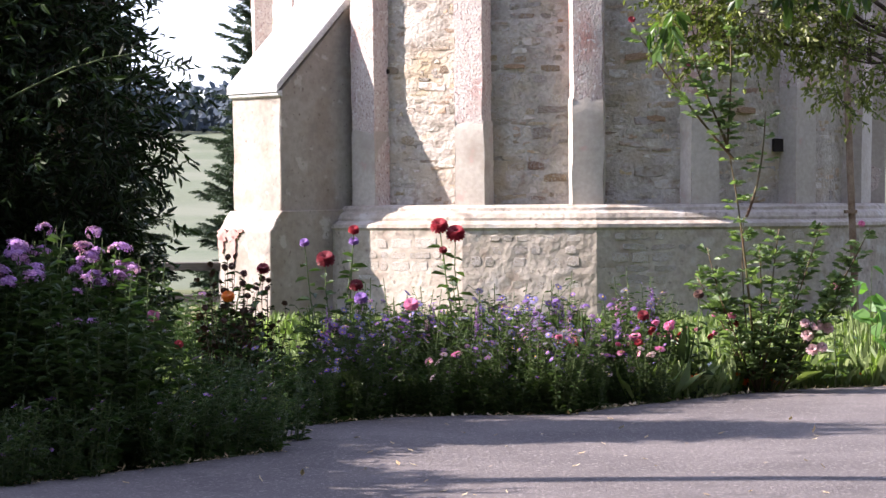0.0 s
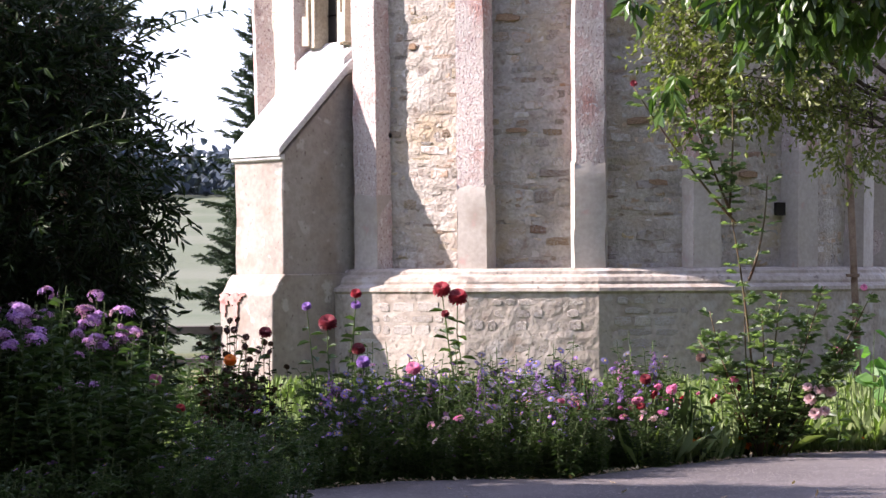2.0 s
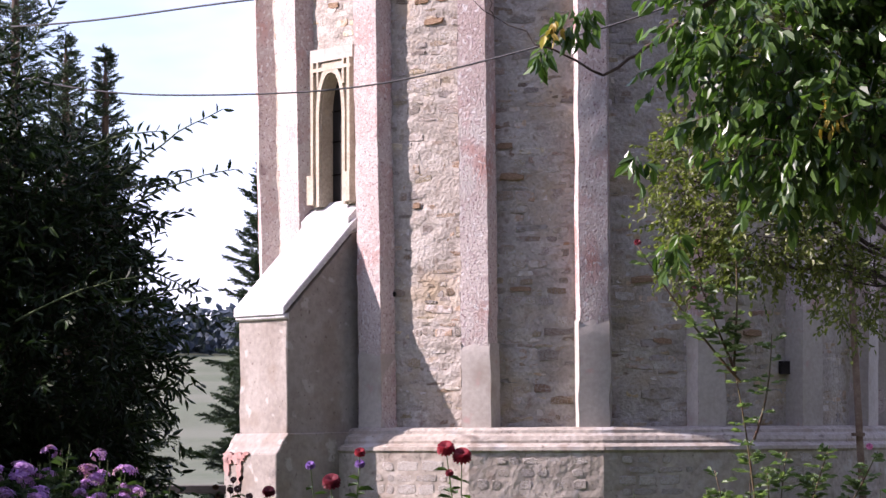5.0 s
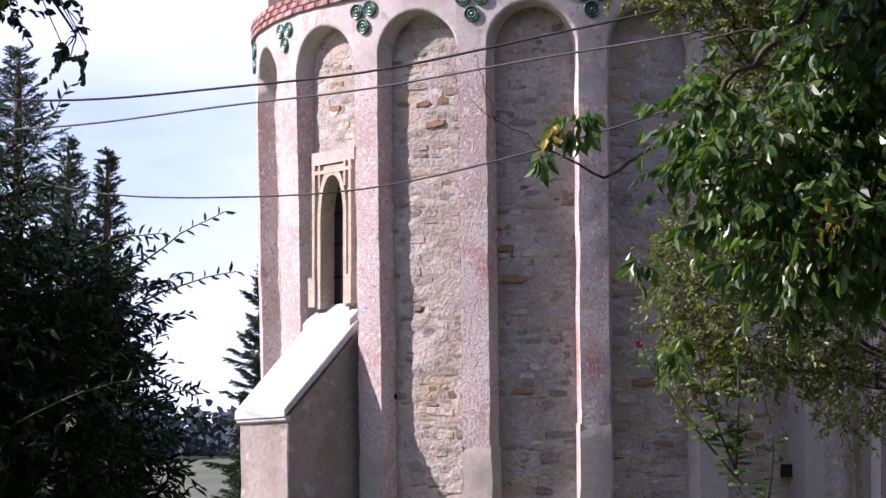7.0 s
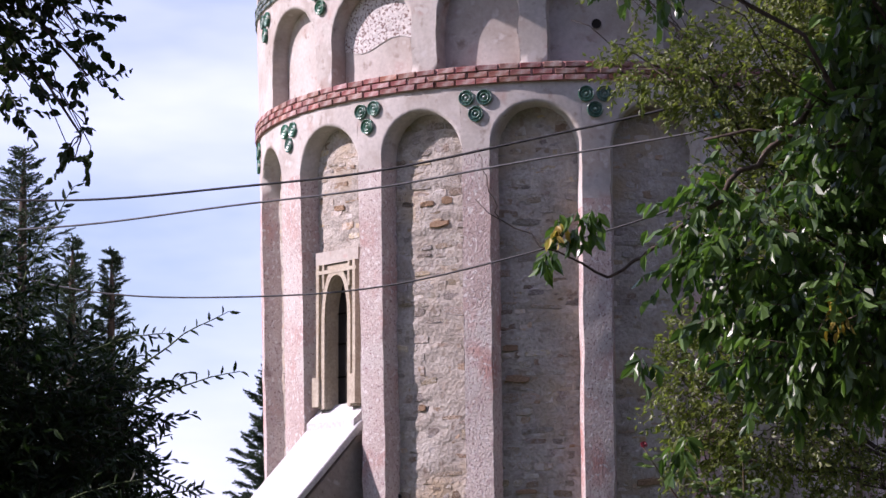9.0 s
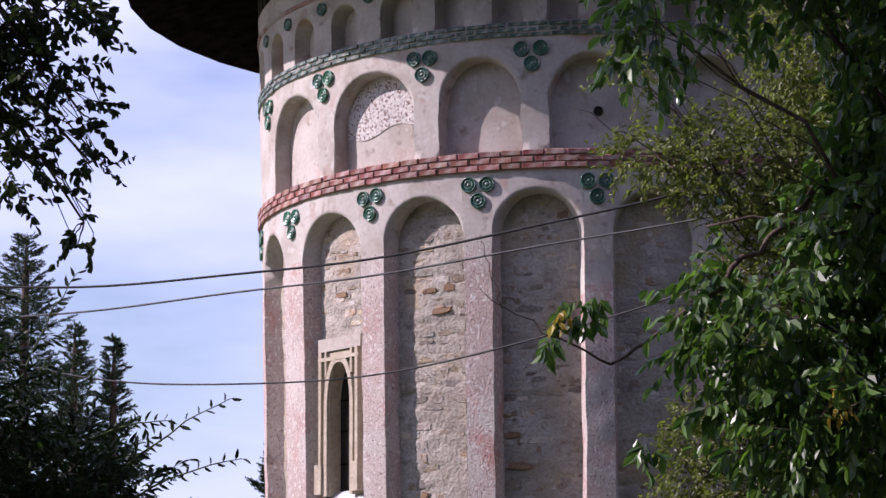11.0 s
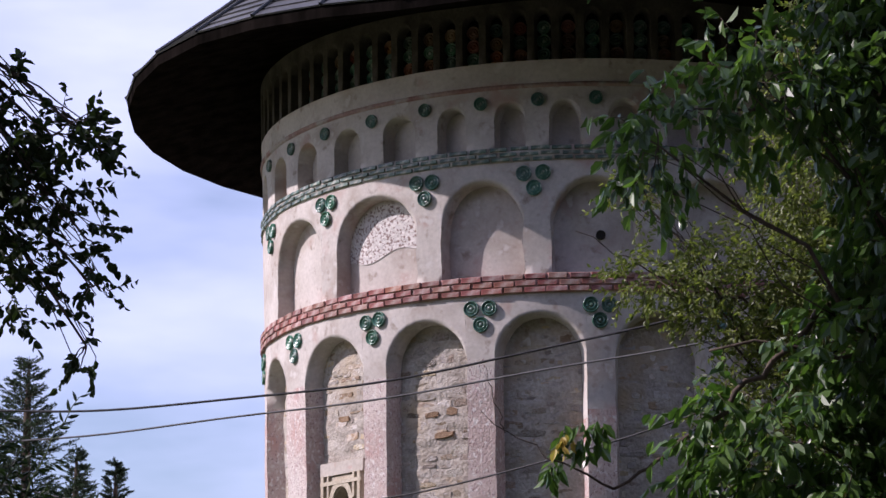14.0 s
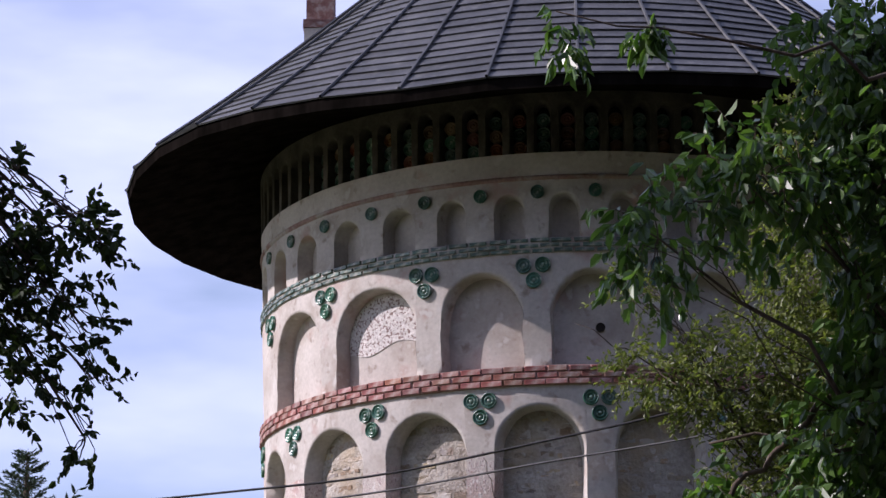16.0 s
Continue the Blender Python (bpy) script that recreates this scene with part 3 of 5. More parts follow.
def prism(points, half, material, name, label="", wob=0.006, cuts=1):
    bm = bmesh.new()
    a = [bm.verts.new((-half, -r, z)) for r, z in points]
    b = [bm.verts.new((half, -r, z)) for r, z in points]
    bm.faces.new(a)
    bm.faces.new(b[::-1])
    for i in range(len(points)):
        j = (i + 1) % len(points)
        bm.faces.new((a[i], b[i], b[j], a[j])[::-1])
    bmesh.ops.recalc_face_normals(bm, faces=bm.faces)
    bmesh.ops.bevel(bm, geom=bm.edges[:], offset=0.010, segments=1, affect="EDGES", clamp_overlap=True)
    bmesh.ops.subdivide_edges(bm, edges=[e for e in bm.edges if e.calc_length() > 0.2], cuts=3, use_grid_fill=True)
    for v in bm.verts:
        v.co += Vector((noise.noise(v.co * 3.3), noise.noise(v.co * 3.1 + Vector((5, 0, 0))), 0.4 * noise.noise(v.co * 3.7))) * wob * 2
    return part(name, bm, material, but, label)


prism([(r0, 1.45), (r1, 1.45), (r1, 2.93), (3.98, 3.90), (r0, 4.05)], w, M["buttress"], "shaft", "beige lime plaster", 0.008)
prism([(r1 + 0.07, 2.92), (r1 + 0.07, 3.02), (3.98, 4.06), (3.74, 4.24), (3.70, 4.1), (3.98, 3.94)], w + 0.025, M["slab"], "sloping_top", "pale cement weathering slab", 0.002)
prism([(r1 - 0.02, 2.87), (r1 + 0.045, 2.885), (r1 + 0.05, 2.93), (r1 - 0.02, 2.95)], w + 0.02, M["slab"], "drip_edge", "thin cement drip edge", 0.002)
prism([(r0, -0.1), (r1 + 0.20, -0.1), (r1 + 0.19, 1.33), (r1 + 0.13, 1.40), (r1 + 0.10, 1.47), (r1 + 0.02, 1.56), (r0, 1.58)], w + 0.05, M["buttress"], "foot", "wider plastered foot", 0.008)
# red paint stains that run down the foot's outer face
for x, zc, wd, ht, seed in ((-0.40, 1.29, 0.095, 0.075, 1), (-0.20, 1.28, 0.12, 0.07, 2), (-0.18, 1.15, 0.045, 0.14, 3), (-0.42, 1.18, 0.05, 0.11, 4), (-0.05, 1.33, 0.05, 0.025, 5), (-0.17, 1.04, 0.012, 0.07, 6)):
    pts = []
    for i in range(28):
        t = i * math.tau / 28
        e = 1 + 0.45 * noise.noise(Vector((math.cos(t) * 2, math.sin(t) * 2, seed * 3.1))) + 0.3 * noise.noise(Vector((math.cos(t) * 6, math.sin(t) * 6, seed * 1.7)))
        pts.append((x + wd * e * math.cos(t), min(zc + ht * e * math.sin(t), 1.352)))
    g = Geo()
    g.add([(px, -(r1 + 0.217), pz) for px, pz in pts] + [(px, -(r1 + 0.185), pz) for px, pz in pts], [list(range(28))] + [[i, i + 28, (i + 1) % 28 + 28, (i + 1) % 28] for i in range(28)])
    child("paint_stain", g.mesh("paint_stain", M["flush"]), but, None, "flaking red paint run")

# pointed window with a stone surround, in the bay over the buttress
WT = -50.1
win = child("window", None, church, stand(WT, 0.075, 0), "narrow pointed window in a carved sandstone surround")


def lancet(half, z0, spring, top, n=8):
    """Outline of a pointed arch from bottom left over the top to bottom right."""
    left = [(-half, z0)] + [(-half * math.cos(math.pi / 2 * i / n) ** 0.8, spring + (top - spring) * math.sin(math.pi / 2 * i / n) ** 1.1) for i in range(n + 1)]
    return left + [(-x, z) for x, z in left[-2::-1]]


def surround(name, outer, inner, ro, ri, material, label=""):
    """A frame between two outlines with the same number of corners, with a front and reveals."""
    n = len(outer)
    v = [(x, -ro, z) for x, z in outer] + [(x, -ro, z) for x, z in inner] + [(x, -ri, z) for x, z in inner] + [(x, -3.70, z) for x, z in outer]
    f = []
    for i in range(n - 1):
        f += [[i, i + n, i + n + 1, i + 1], [i + n, i + 2 * n, i + 2 * n + 1, i + n + 1], [i + 3 * n, i, i + 1, i + 3 * n + 1]]
    return child(name, mesh_of(name, v, f, material), win, None, label)


inner = lancet(0.215, 4.27, 5.35, 5.86)
n = len(inner)
sq = []
for x, z in inner:
    u = max(abs(x) / 0.215, 0.001)
    if z < 5.3:
        sq.append((math.copysign(0.37, x), z))
    else:
        ang = math.atan2(z - 5.2, x)
        s = min(0.37 / max(abs(math.cos(ang)), 1e-6), 0.80 / max(abs(math.sin(ang)), 1e-6))
        sq.append((math.cos(ang) * s, 5.2 + math.sin(ang) * s))
surround("window_frame", sq, inner, 3.83, 3.65, M["framestone"], "yellowish sandstone surround")
surround("inner_moulding", lancet(0.285, 4.27, 5.36, 5.96), lancet(0.225, 4.27, 5.35, 5.87), 3.865, 3.83, M["framestone"], "rounded inner moulding")
RODS = [((-0.385, -3.872, 4.65), (-0.335, -3.80, 6.02)), ((0.335, -3.872, 4.65), (0.385, -3.80, 6.02)), ((-0.40, -3.870, 5.90), (0.40, -3.80, 5.945)), ((-0.27, -3.868, 5.72), (-0.235, -3.80, 6.02)), ((0.235, -3.868, 5.72), (0.27, -3.80, 6.02))]
for lo, hi in RODS:
    g = Geo()
    g.box(lo, hi, 0.003)
    child("stone_rod", g.mesh("stone_rod", M["framestone"]), win)
for x in (-0.36, 0.36):
    g = Geo()
    g.box((x - 0.06, -3.90, 4.30), (x + 0.06, -3.80, 4.65), 0.004)
    child("rod_base", g.mesh("rod_base", M["framestone"]), win)
g = Geo()
g.box((-0.42, -3.86, 6.02), (0.42, -3.70, 6.17), 0.008)
child("window_lintel", g.mesh("window_lintel", M["repair"]), win, None, "plain plastered lintel")
g = Geo()
g.add([(-0.46, -3.70, 4.33), (0.46, -3.70, 4.33), (0.46, -3.95, 4.10), (-0.46, -3.95, 4.10), (-0.46, -3.70, 3.9), (0.46, -3.70, 3.9), (0.46, -3.95, 3.9), (-0.46, -3.95, 3.9)], [[0, 3, 2, 1], [3, 7, 6, 2], [1, 2, 6, 5], [0, 4, 7, 3]])
child("window_sill", g.mesh("window_sill", M["slab"]), win, None, "sloping pale cement sill")
g = Geo()
g.add([(x, -3.66, z) for x, z in inner], [list(range(n))[::-1]])
child("window_pane", g.mesh("window_pane", M["void"]), win, None, "pane painted with the dark of the interior")
g = Geo()
g.box((-0.012, -3.68, 4.28), (0.012, -3.667, 5.82))
for z in (4.65, 5.05, 5.42):
    g.box((-0.21, -3.677, z), (0.21, -3.668, z + 0.016))
child("window_grille", g.mesh("window_grille", M["shade_dark"]), win, None, "thin dark iron bars")

# small vent holes: a square one low down, a round one above
# nothing is cut: solid near-black blocks carry the holes' shade as colour
g = Geo()
g.box((-0.085, -0.02, -0.075), (0.085, 0.02, 0.075), 0.004)
child("vent_hole", g.mesh("vent_hole", M["void"]), church, stand(36.9, 3.825, 2.30), "square vent hole, its shade painted on a block")
bm = bmesh.new()
bmesh.ops.create_cone(bm, cap_ends=True, segments=16, radius1=0.055, radius2=0.055, depth=0.04, matrix=Matrix.Rotation(radians(90), 4, "X"))
part("vent_hole", bm, M["void"], church, "round vent hole, its shade painted on a block").matrix_basis = stand(0.9, 3.81, 8.63)
bm = bmesh.new()
bmesh.ops.create_cone(bm, cap_ends=True, segments=10, radius1=0.03, radius2=0.03, depth=0.04, matrix=Matrix.Rotation(radians(90), 4, "X"))
part("vent_hole", bm, M["void"], church, "small scaffold hole, its shade painted on a block").matrix_basis = stand(-36.0, 3.79, 3.18)

# glazed discs: turned bowls with raised rings
def disc_mesh(name, r, material):
    prof = [(0.0, 0.030), (0.16, 0.034), (0.24, 0.012), (0.36, 0.006), (0.46, 0.030), (0.56, 0.030), (0.64, 0.008), (0.80, 0.008), (0.88, 0.036), (0.97, 0.032), (1.0, 0.0)]
    n = 20
    v = [(0, -prof[0][1], 0)]
    f = []
    for j, (q, d) in enumerate(prof[1:]):
        v += [(q * r * math.cos(k * math.tau / n), -d, q * r * math.sin(k * math.tau / n)) for k in range(n)]
    for k in range(n):
        f.append([0, 1 + k, 1 + (k + 1) % n])
    for j in range(len(prof) - 2):
        for k in range(n):
            a, b = 1 + j * n, 1 + (j + 1) * n
            f.append([a + k, b + k, b + (k + 1) % n, a + (k + 1) % n])
    return mesh_of(name, v, f, material, True)


DISC = disc_mesh("glazed_disc", 0.094, M["glaze"])
DISC_S = disc_mesh("glazed_disc", 0.082, M["glaze"])
for th in PIL:
    w2 = 1.5
    for dt, z in ((-w2, 7.765), (w2, 7.765), (0, 7.575)):
        child("glazed_disc", DISC, lower_arcade, stand(th + dt + rng.uniform(-0.1, 0.1), R, z + rng.uniform(-0.01, 0.01)))
for th in UP_PIL:
    for dt, z in ((-1.5, 9.35), (1.5, 9.35), (0, 9.165)):
        child("glazed_disc", DISC, upper_arcade, stand(th - 0.5 + dt + rng.uniform(-0.1, 0.1), R, z + rng.uniform(-0.01, 0.01)))
for a, b in zip(SMALL_C, SMALL_C[1:]):
    child("glazed_disc", DISC_S, small_arcade, stand((a + b) / 2 + 0.2, R, 10.245 + rng.uniform(-0.012, 0.012)))
NDISC = [disc_mesh("niche_disc", 0.083, M[k]) for k in ("glaze_dark", "glaze_brown", "glaze")]
for a, b in NICHE:
    if -92 < a < 62:
        for z in (10.83, 11.0, 11.17):
            child("niche_disc", NDISC[rng.integers(0, 3)], niche_frieze, stand((a + b) / 2, 3.88, z))

# chimney far back on the roof, the nave behind the apse
chim = child("chimney", None, church, Matrix.Translation((-3.62, 3.1, 0)), "brick chimney with a grey rendered base")
g = Geo()
g.box((-0.23, -0.23, 12.5), (0.23, 0.23, 14.85), 0.01)
child("chimney_base", g.mesh("chimney_base", M["repair"]), chim, None, "grey render")
g = Geo()
g.box((-0.25, -0.25, 14.85), (0.25, 0.25, 14.98), 0.01)
g.box((-0.21, -0.21, 14.98), (0.21, 0.21, 17.0), 0.01)
child("chimney_shaft", g.mesh("chimney_shaft", M["redbrick"]), chim, None, "red brick")
g = Geo()
g.box((-4.0, 1.6, -0.1), (-3.3, 12.5, 11.3), 0.01)
g.box((3.3, 1.6, -0.1), (4.0, 12.5, 11.3), 0.01)
g.box((-4.0, 11.8, -0.1), (4.0, 12.5, 11.3), 0.01)
child("nave_wall", g.mesh("nave_wall", M["cream"]), church, None, "plastered nave walls")

# roof
EAVE_R, EAVE_Z = 5.90, 11.15
PROFILE = [(5.90, 11.15), (5.02, 11.90), (4.05, 12.78), (3.24, 13.53), (2.91, 13.82), (1.5, 15.3), (0.05, 16.7)]
roof = child("roof", None, church, None, "wide conical roof of dark grey lapped sheets")


def roof_at(s):
    """Radius and height s metres up the slope from the eave."""
    for (ra, za), (rb, zb) in zip(PROFILE, PROFILE[1:]):
        L = math.hypot(rb - ra, zb - za)
        if s <= L or rb < 0.1:
            u = min(1, s / L)
            return ra + (rb - ra) * u, za + (zb - za) * u
        s -= L


def brim(theta, r, z):
    r += 0.07 * max(0.0, r - 4.0) / 1.9 * float(np.interp(theta, [-150, -110, -60, -35], [0, 1, 1, 0]))
    return (r * math.sin(radians(theta)), -r * math.cos(radians(theta)), z)


def sag(theta, s=0.0):
    """How far the old eave hangs down, less and less up the slope."""
    return float(np.interp(theta, [-62, -50, -32, -22, -12, 8, 28, 60], [-0.05, -0.03, 0.09, 0.16, 0.125, 0.09, 0.02, 0.0])) * max(0.0, 1 - s / 3.2)


# the underside's shade comes from its near-black colour
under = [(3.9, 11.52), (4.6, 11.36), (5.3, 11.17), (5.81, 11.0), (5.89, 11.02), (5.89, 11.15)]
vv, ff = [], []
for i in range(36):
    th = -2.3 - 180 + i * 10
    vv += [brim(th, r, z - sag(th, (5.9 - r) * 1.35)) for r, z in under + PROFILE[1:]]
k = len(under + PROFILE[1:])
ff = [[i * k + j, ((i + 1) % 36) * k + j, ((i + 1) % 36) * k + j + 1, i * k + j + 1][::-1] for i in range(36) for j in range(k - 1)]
child("roof_deck", mesh_of("roof_deck", vv, ff, M["shade_dark"]), roof, None, "boarded underside and deck in near-black eave shade")
g = Geo()
for x in (-1, 1):
    g.add([(x * 3.95, 0.5, 12.9), (x * 3.95, 13.0, 12.9), (0, 13.0, 16.7), (0, 0.3, 16.65), (x * 3.9, 0.5, 11.2), (x * 3.9, 13.0, 11.2), (0, 13.0, 16.55), (0, 0.3, 16.5)], [[0, 1, 2, 3], [4, 7, 6, 5], [0, 4, 5, 1], [1, 5, 6, 2]])
child("nave_roof", g.mesh("nave_roof", M["roof_far"]), roof, None, "dark grey nave roof")
ROW = 0.205


def sheet(row, mid):
    """One lapped sheet of a course: a thin slab, thicker at its lower edge."""
    sa, sb = row * ROW, (row + 1) * ROW + 0.03
    h = 5.0 - 0.07
    t = 0.022
    pts = []
    for q, up in ((sa, 0.012), (sb, 0.004), (sa, 0.012 + t), (sb, 0.008)):
        r, z = roof_at(q)
        for s in (-1, 1):
            pts.append(brim(mid + s * h, r + up * 0.65, z + up * 0.75 - sag(mid + s * 5, q)))
    return pts, [[0, 1, 5, 4], [4, 5, 7, 6], [0, 4, 6, 2], [1, 3, 7, 5], [2, 6, 7, 3]]


rest = Geo()
for row in range(28):
    for s in range(36):
        mid = -7.3 + s * 10 - 180
        pts, fc = sheet(row, mid)
        if row < 21 and -90 < mid < 50:
            child("roof_sheet", mesh_of("roof_sheet", pts, fc, M["roof"]), roof, Matrix.Translation((0, 0, rng.uniform(-0.003, 0.003))))
        else:
            rest.add(pts, fc)
child("sheet_rest", rest.mesh("sheet_rest", M["roof_far"]), roof, None, "", "stuff")
for s in range(36):
    th = -2.3 + s * 10 - 180
    g = Geo()
    g.tube([brim(th, roof_at(q)[0] + 0.03, roof_at(q)[1] + 0.03 - sag(th, q)) for q in (0, 1.1, 2.3, 3.4, 3.9, 5.5)], 0.022, 0.016, 5)
    child("hip_seam", g.mesh("hip_seam", M["roof_far"]), roof, None, "raised seam between the sheets")

# ---- ground, road, distance ----
M["field"] = mat("mown_hay_field", (0.095, 0.105, 0.062), (0.075, 0.095, 0.048), 0.02, 0.95, 0.5, 2.0, [((0.112, 0.119, 0.078), 0.05, 0.48, 0.62)], depth=0.1)


def rise(x, y):
    k = max(0.0, min(y, 312.0) - 95.0) / 205.0
    return 10.4 * k ** 1.25 - max(0.0, y - 330.0) * 0.02 + 0.3 * noise.noise(Vector((x * 0.02, y * 0.02, 0))) * min(1, max(0, (y - 50) / 50))


xs = [-900, -500, -250, -150, -100, -70, -50, -35, -25, -18, -12, -8, -5, -3, -1, 1, 3, 5, 8, 12, 18, 25, 35, 50, 100, 200, 400, 900]
ys = [-300, -100, -40, -15, 0, 8, 14, 18, 22, 26, 32, 40, 50, 60, 75, 95, 115, 140, 170, 200, 240, 280, 320, 380, 460, 600, 900, 1500]
vv = [(x, y, rise(x, y)) for y in ys for x in xs]
nx = len(xs)
ff = [[j * nx + i, j * nx + i + 1, (j + 1) * nx + i + 1, (j + 1) * nx + i] for j in range(len(ys) - 1) for i in range(nx - 1)]
me = mesh_of("ground", vv, ff, [M["soil"], M["field"]], True)
me.polygons.foreach_set("material_index", [1 if ys[j] >= 50 else 0 for j in range(len(ys) - 1) for i in range(nx - 1)])
tagged(new("ground", me), "turf and soil running out to a mown field", "ground", kind="structure")

EDGE = [(-9.0, 11.4), (-5.0, 13.0), (-2.52, 14.46), (-1.82, 15.35), (-1.11, 16.43), (-1.15, 18.2), (-0.36, 19.12), (0.92, 19.3), (1.89, 20.62), (2.97, 21.81), (3.82, 22.09), (12.0, 24.0)]
line = []
for (xa, ya), (xb, yb) in zip(EDGE, EDGE[1:]):
    n = max(2, int(math.hypot(xb - xa, yb - ya) / 0.12))
    for i in range(n):
        t = i / n
        p = Vector((xa + (xb - xa) * t, ya + (yb - ya) * t, 0))
        o = 0.05 * noise.noise(p * 2.5) + 0.03 * noise.noise(p * 9.0)
        line.append((p.x + o, p.y + o))
line.append((12.0, 24.0))
bm = bmesh.new()
top = [bm.verts.new((x, y, 0.03)) for x, y in line]
low_v = [bm.verts.new((x, y, -0.05)) for x, y in line]
rim = [bm.verts.new((12.0, -20.0, 0.03)), bm.verts.new((-9.0, -20.0, 0.03))]
for i in range(len(line) - 1):
    bm.faces.new((top[i], low_v[i], low_v[i + 1], top[i + 1]))
sheet_f = bm.faces.new(top + rim)
bmesh.ops.triangulate(bm, faces=[sheet_f])
bmesh.ops.recalc_face_normals(bm, faces=bm.faces)
me = bpy.data.meshes.new("road")
bm.to_mesh(me)
bm.free()
me.materials.append(M["asphalt"])
tagged(new("road", me), "old grey asphalt road with worn edge", "road", kind="structure")


def road_y(x):
    return float(np.interp(x, [p[0] for p in EDGE[5:]], [p[1] for p in EDGE[5:]]))


# far wood along the top of the field, air haze painted into its leaves
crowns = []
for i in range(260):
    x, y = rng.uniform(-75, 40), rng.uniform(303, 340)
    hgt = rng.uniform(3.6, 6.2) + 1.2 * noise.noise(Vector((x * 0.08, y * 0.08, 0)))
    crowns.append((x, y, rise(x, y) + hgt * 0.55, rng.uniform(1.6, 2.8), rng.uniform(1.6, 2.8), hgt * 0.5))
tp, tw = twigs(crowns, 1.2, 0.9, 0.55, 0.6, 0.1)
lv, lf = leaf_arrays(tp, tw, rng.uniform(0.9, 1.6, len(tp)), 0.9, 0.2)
tagged(new("far_wood", mesh_of("far_wood", lv, lf, M["hazed_leaf"])), "distant wood along the hill field, haze painted in as blue", "wood", kind="stuff")

# ---- trees ----


def spruce(base, height, radius, density=1.0, label="dark green young spruce with pointed top"):
    ob = thing("spruce", base, label, "tree")
    g = Geo()
    g.tube([(0, 0, 0), (0.02, 0, height * 0.5), (0, 0.01, height * 0.9), (0, 0, height)], 0.02 * height, 0.005, 6)
    child("trunk", g.mesh("trunk", M["bark"], True), ob)
    g = Geo()
    P, W = [], []
    z = 0.35
    while z < height - 0.12:
        u = 1 - z / height
        L = radius * u ** 0.8 + 0.06
        for k in range(int(9 + 4 * u)):
            a = rng.uniform(0, math.tau)
            l = L * rng.uniform(0.5, 1.15)
            dz, tilt = rng.uniform(-0.1, 0.1), rng.uniform(0.05, 0.35)
            up = 0.55 * (1 - u) ** 1.5 - rng.uniform(0.2, 0.55) * u
            pts = []
            for i in range(6):
                t = i / 5
                pts.append((math.cos(a) * l * t, math.sin(a) * l * t, z + dz + l * (up * t + tilt * t * t)))
            g.tube(pts, 0.006 + 0.012 * u, 0.003, 4)
            pts = np.array(pts)
            m = max(4, int(l * 20 * density))
            for i in range(m):
                t = (0.15 + 0.85 * (i + rng.random()) / m) * 4.999
                q = pts[int(t)] + (pts[int(t) + 1] - pts[int(t)]) * (t % 1)
                d = unit(pts[-1] - pts[0])
                sd = np.array([-math.sin(a), math.cos(a), 0]) * (1 if i % 2 else -1)
                P.append(q)
                W.append(unit(d * 0.7 + sd * 0.75 * (1 - t / 7) + np.array([0, 0, rng.uniform(-0.35, 0.05)])) * min(0.34, 0.10 + 0.30 * l * (1 - t / 6)))
            P.append(pts[-2])
            W.append(pts[-1] - pts[-2])
        z += 0.17 + 0.10 * u if height > 3 else 0.12
    P, W = np.array(P), np.array(W)
    K = int(30 * density)
    pos = np.concatenate([P + W * (k + 0.5) / K for k in range(K)])
    way = unit(np.concatenate([unit(W)] * K) * 0.75 + rng.normal(size=(len(pos), 3)) * 0.55)
    sd = unit(np.cross(way, rng.normal(size=way.shape))) * 0.0075
    e = pos + way * rng.uniform(0.035, 0.06, (len(pos), 1))
    v = np.stack([pos + sd, pos - sd, e], axis=1).reshape(-1, 3)
    f = np.arange(len(pos) * 3).reshape(-1, 3)
    ends = P + W
    b = unit(np.cross(W, np.array([0, 0, 1.0]))) * 0.003
    g.add(np.stack([P + b, P - b, ends], axis=1).reshape(-1, 3), np.arange(len(P) * 3).reshape(-1, 3).tolist())
    child("branchwork", g.mesh("branchwork", M["bark"]), ob)
    child("needles", mesh_of("needles", v, f, M["needle"]), ob)
    return ob


spruce((-3.55, 50.0, 0.0), 7.1, 1.6, 1.6)
spruce((-3.35, 46.0, 0.0), 3.3, 1.35, 1.5, "low young spruce with drooping skirts beside the buttress")
spruce((-7.5, 44.0, 0.0), 10.1, 2.7, 1.0)
spruce((-6.0, 44.5, 0.0), 8.3, 1.3, 1.2, "slender dark spruce behind the garden tree")
spruce((-6.5, 43.2, 0.0), 8.35, 1.4, 1.1, "slender dark spruce behind the garden tree")

left_tree = garden_tree("garden_tree", (-3.6, 17.7, 0), (-3.4, 17.7, 0.8),
    [(-2.85, 17.6, 2.15, 0.92, 0.75, 1.05), (-2.85, 17.7, 3.05, 0.72, 0.65, 0.72), (-3.75, 17.6, 3.55, 0.8, 0.7, 1.0), (-3.6, 17.6, 1.7, 0.9, 0.8, 1.2), (-2.5, 17.8, 1.2, 0.5, 0.5, 0.6)],
    300, 0.10, 0.30, 11, M["leaf_dark"], "dense dark garden tree with narrow pointed leaves", 0.34, 0.09, 0.25, 0.15)
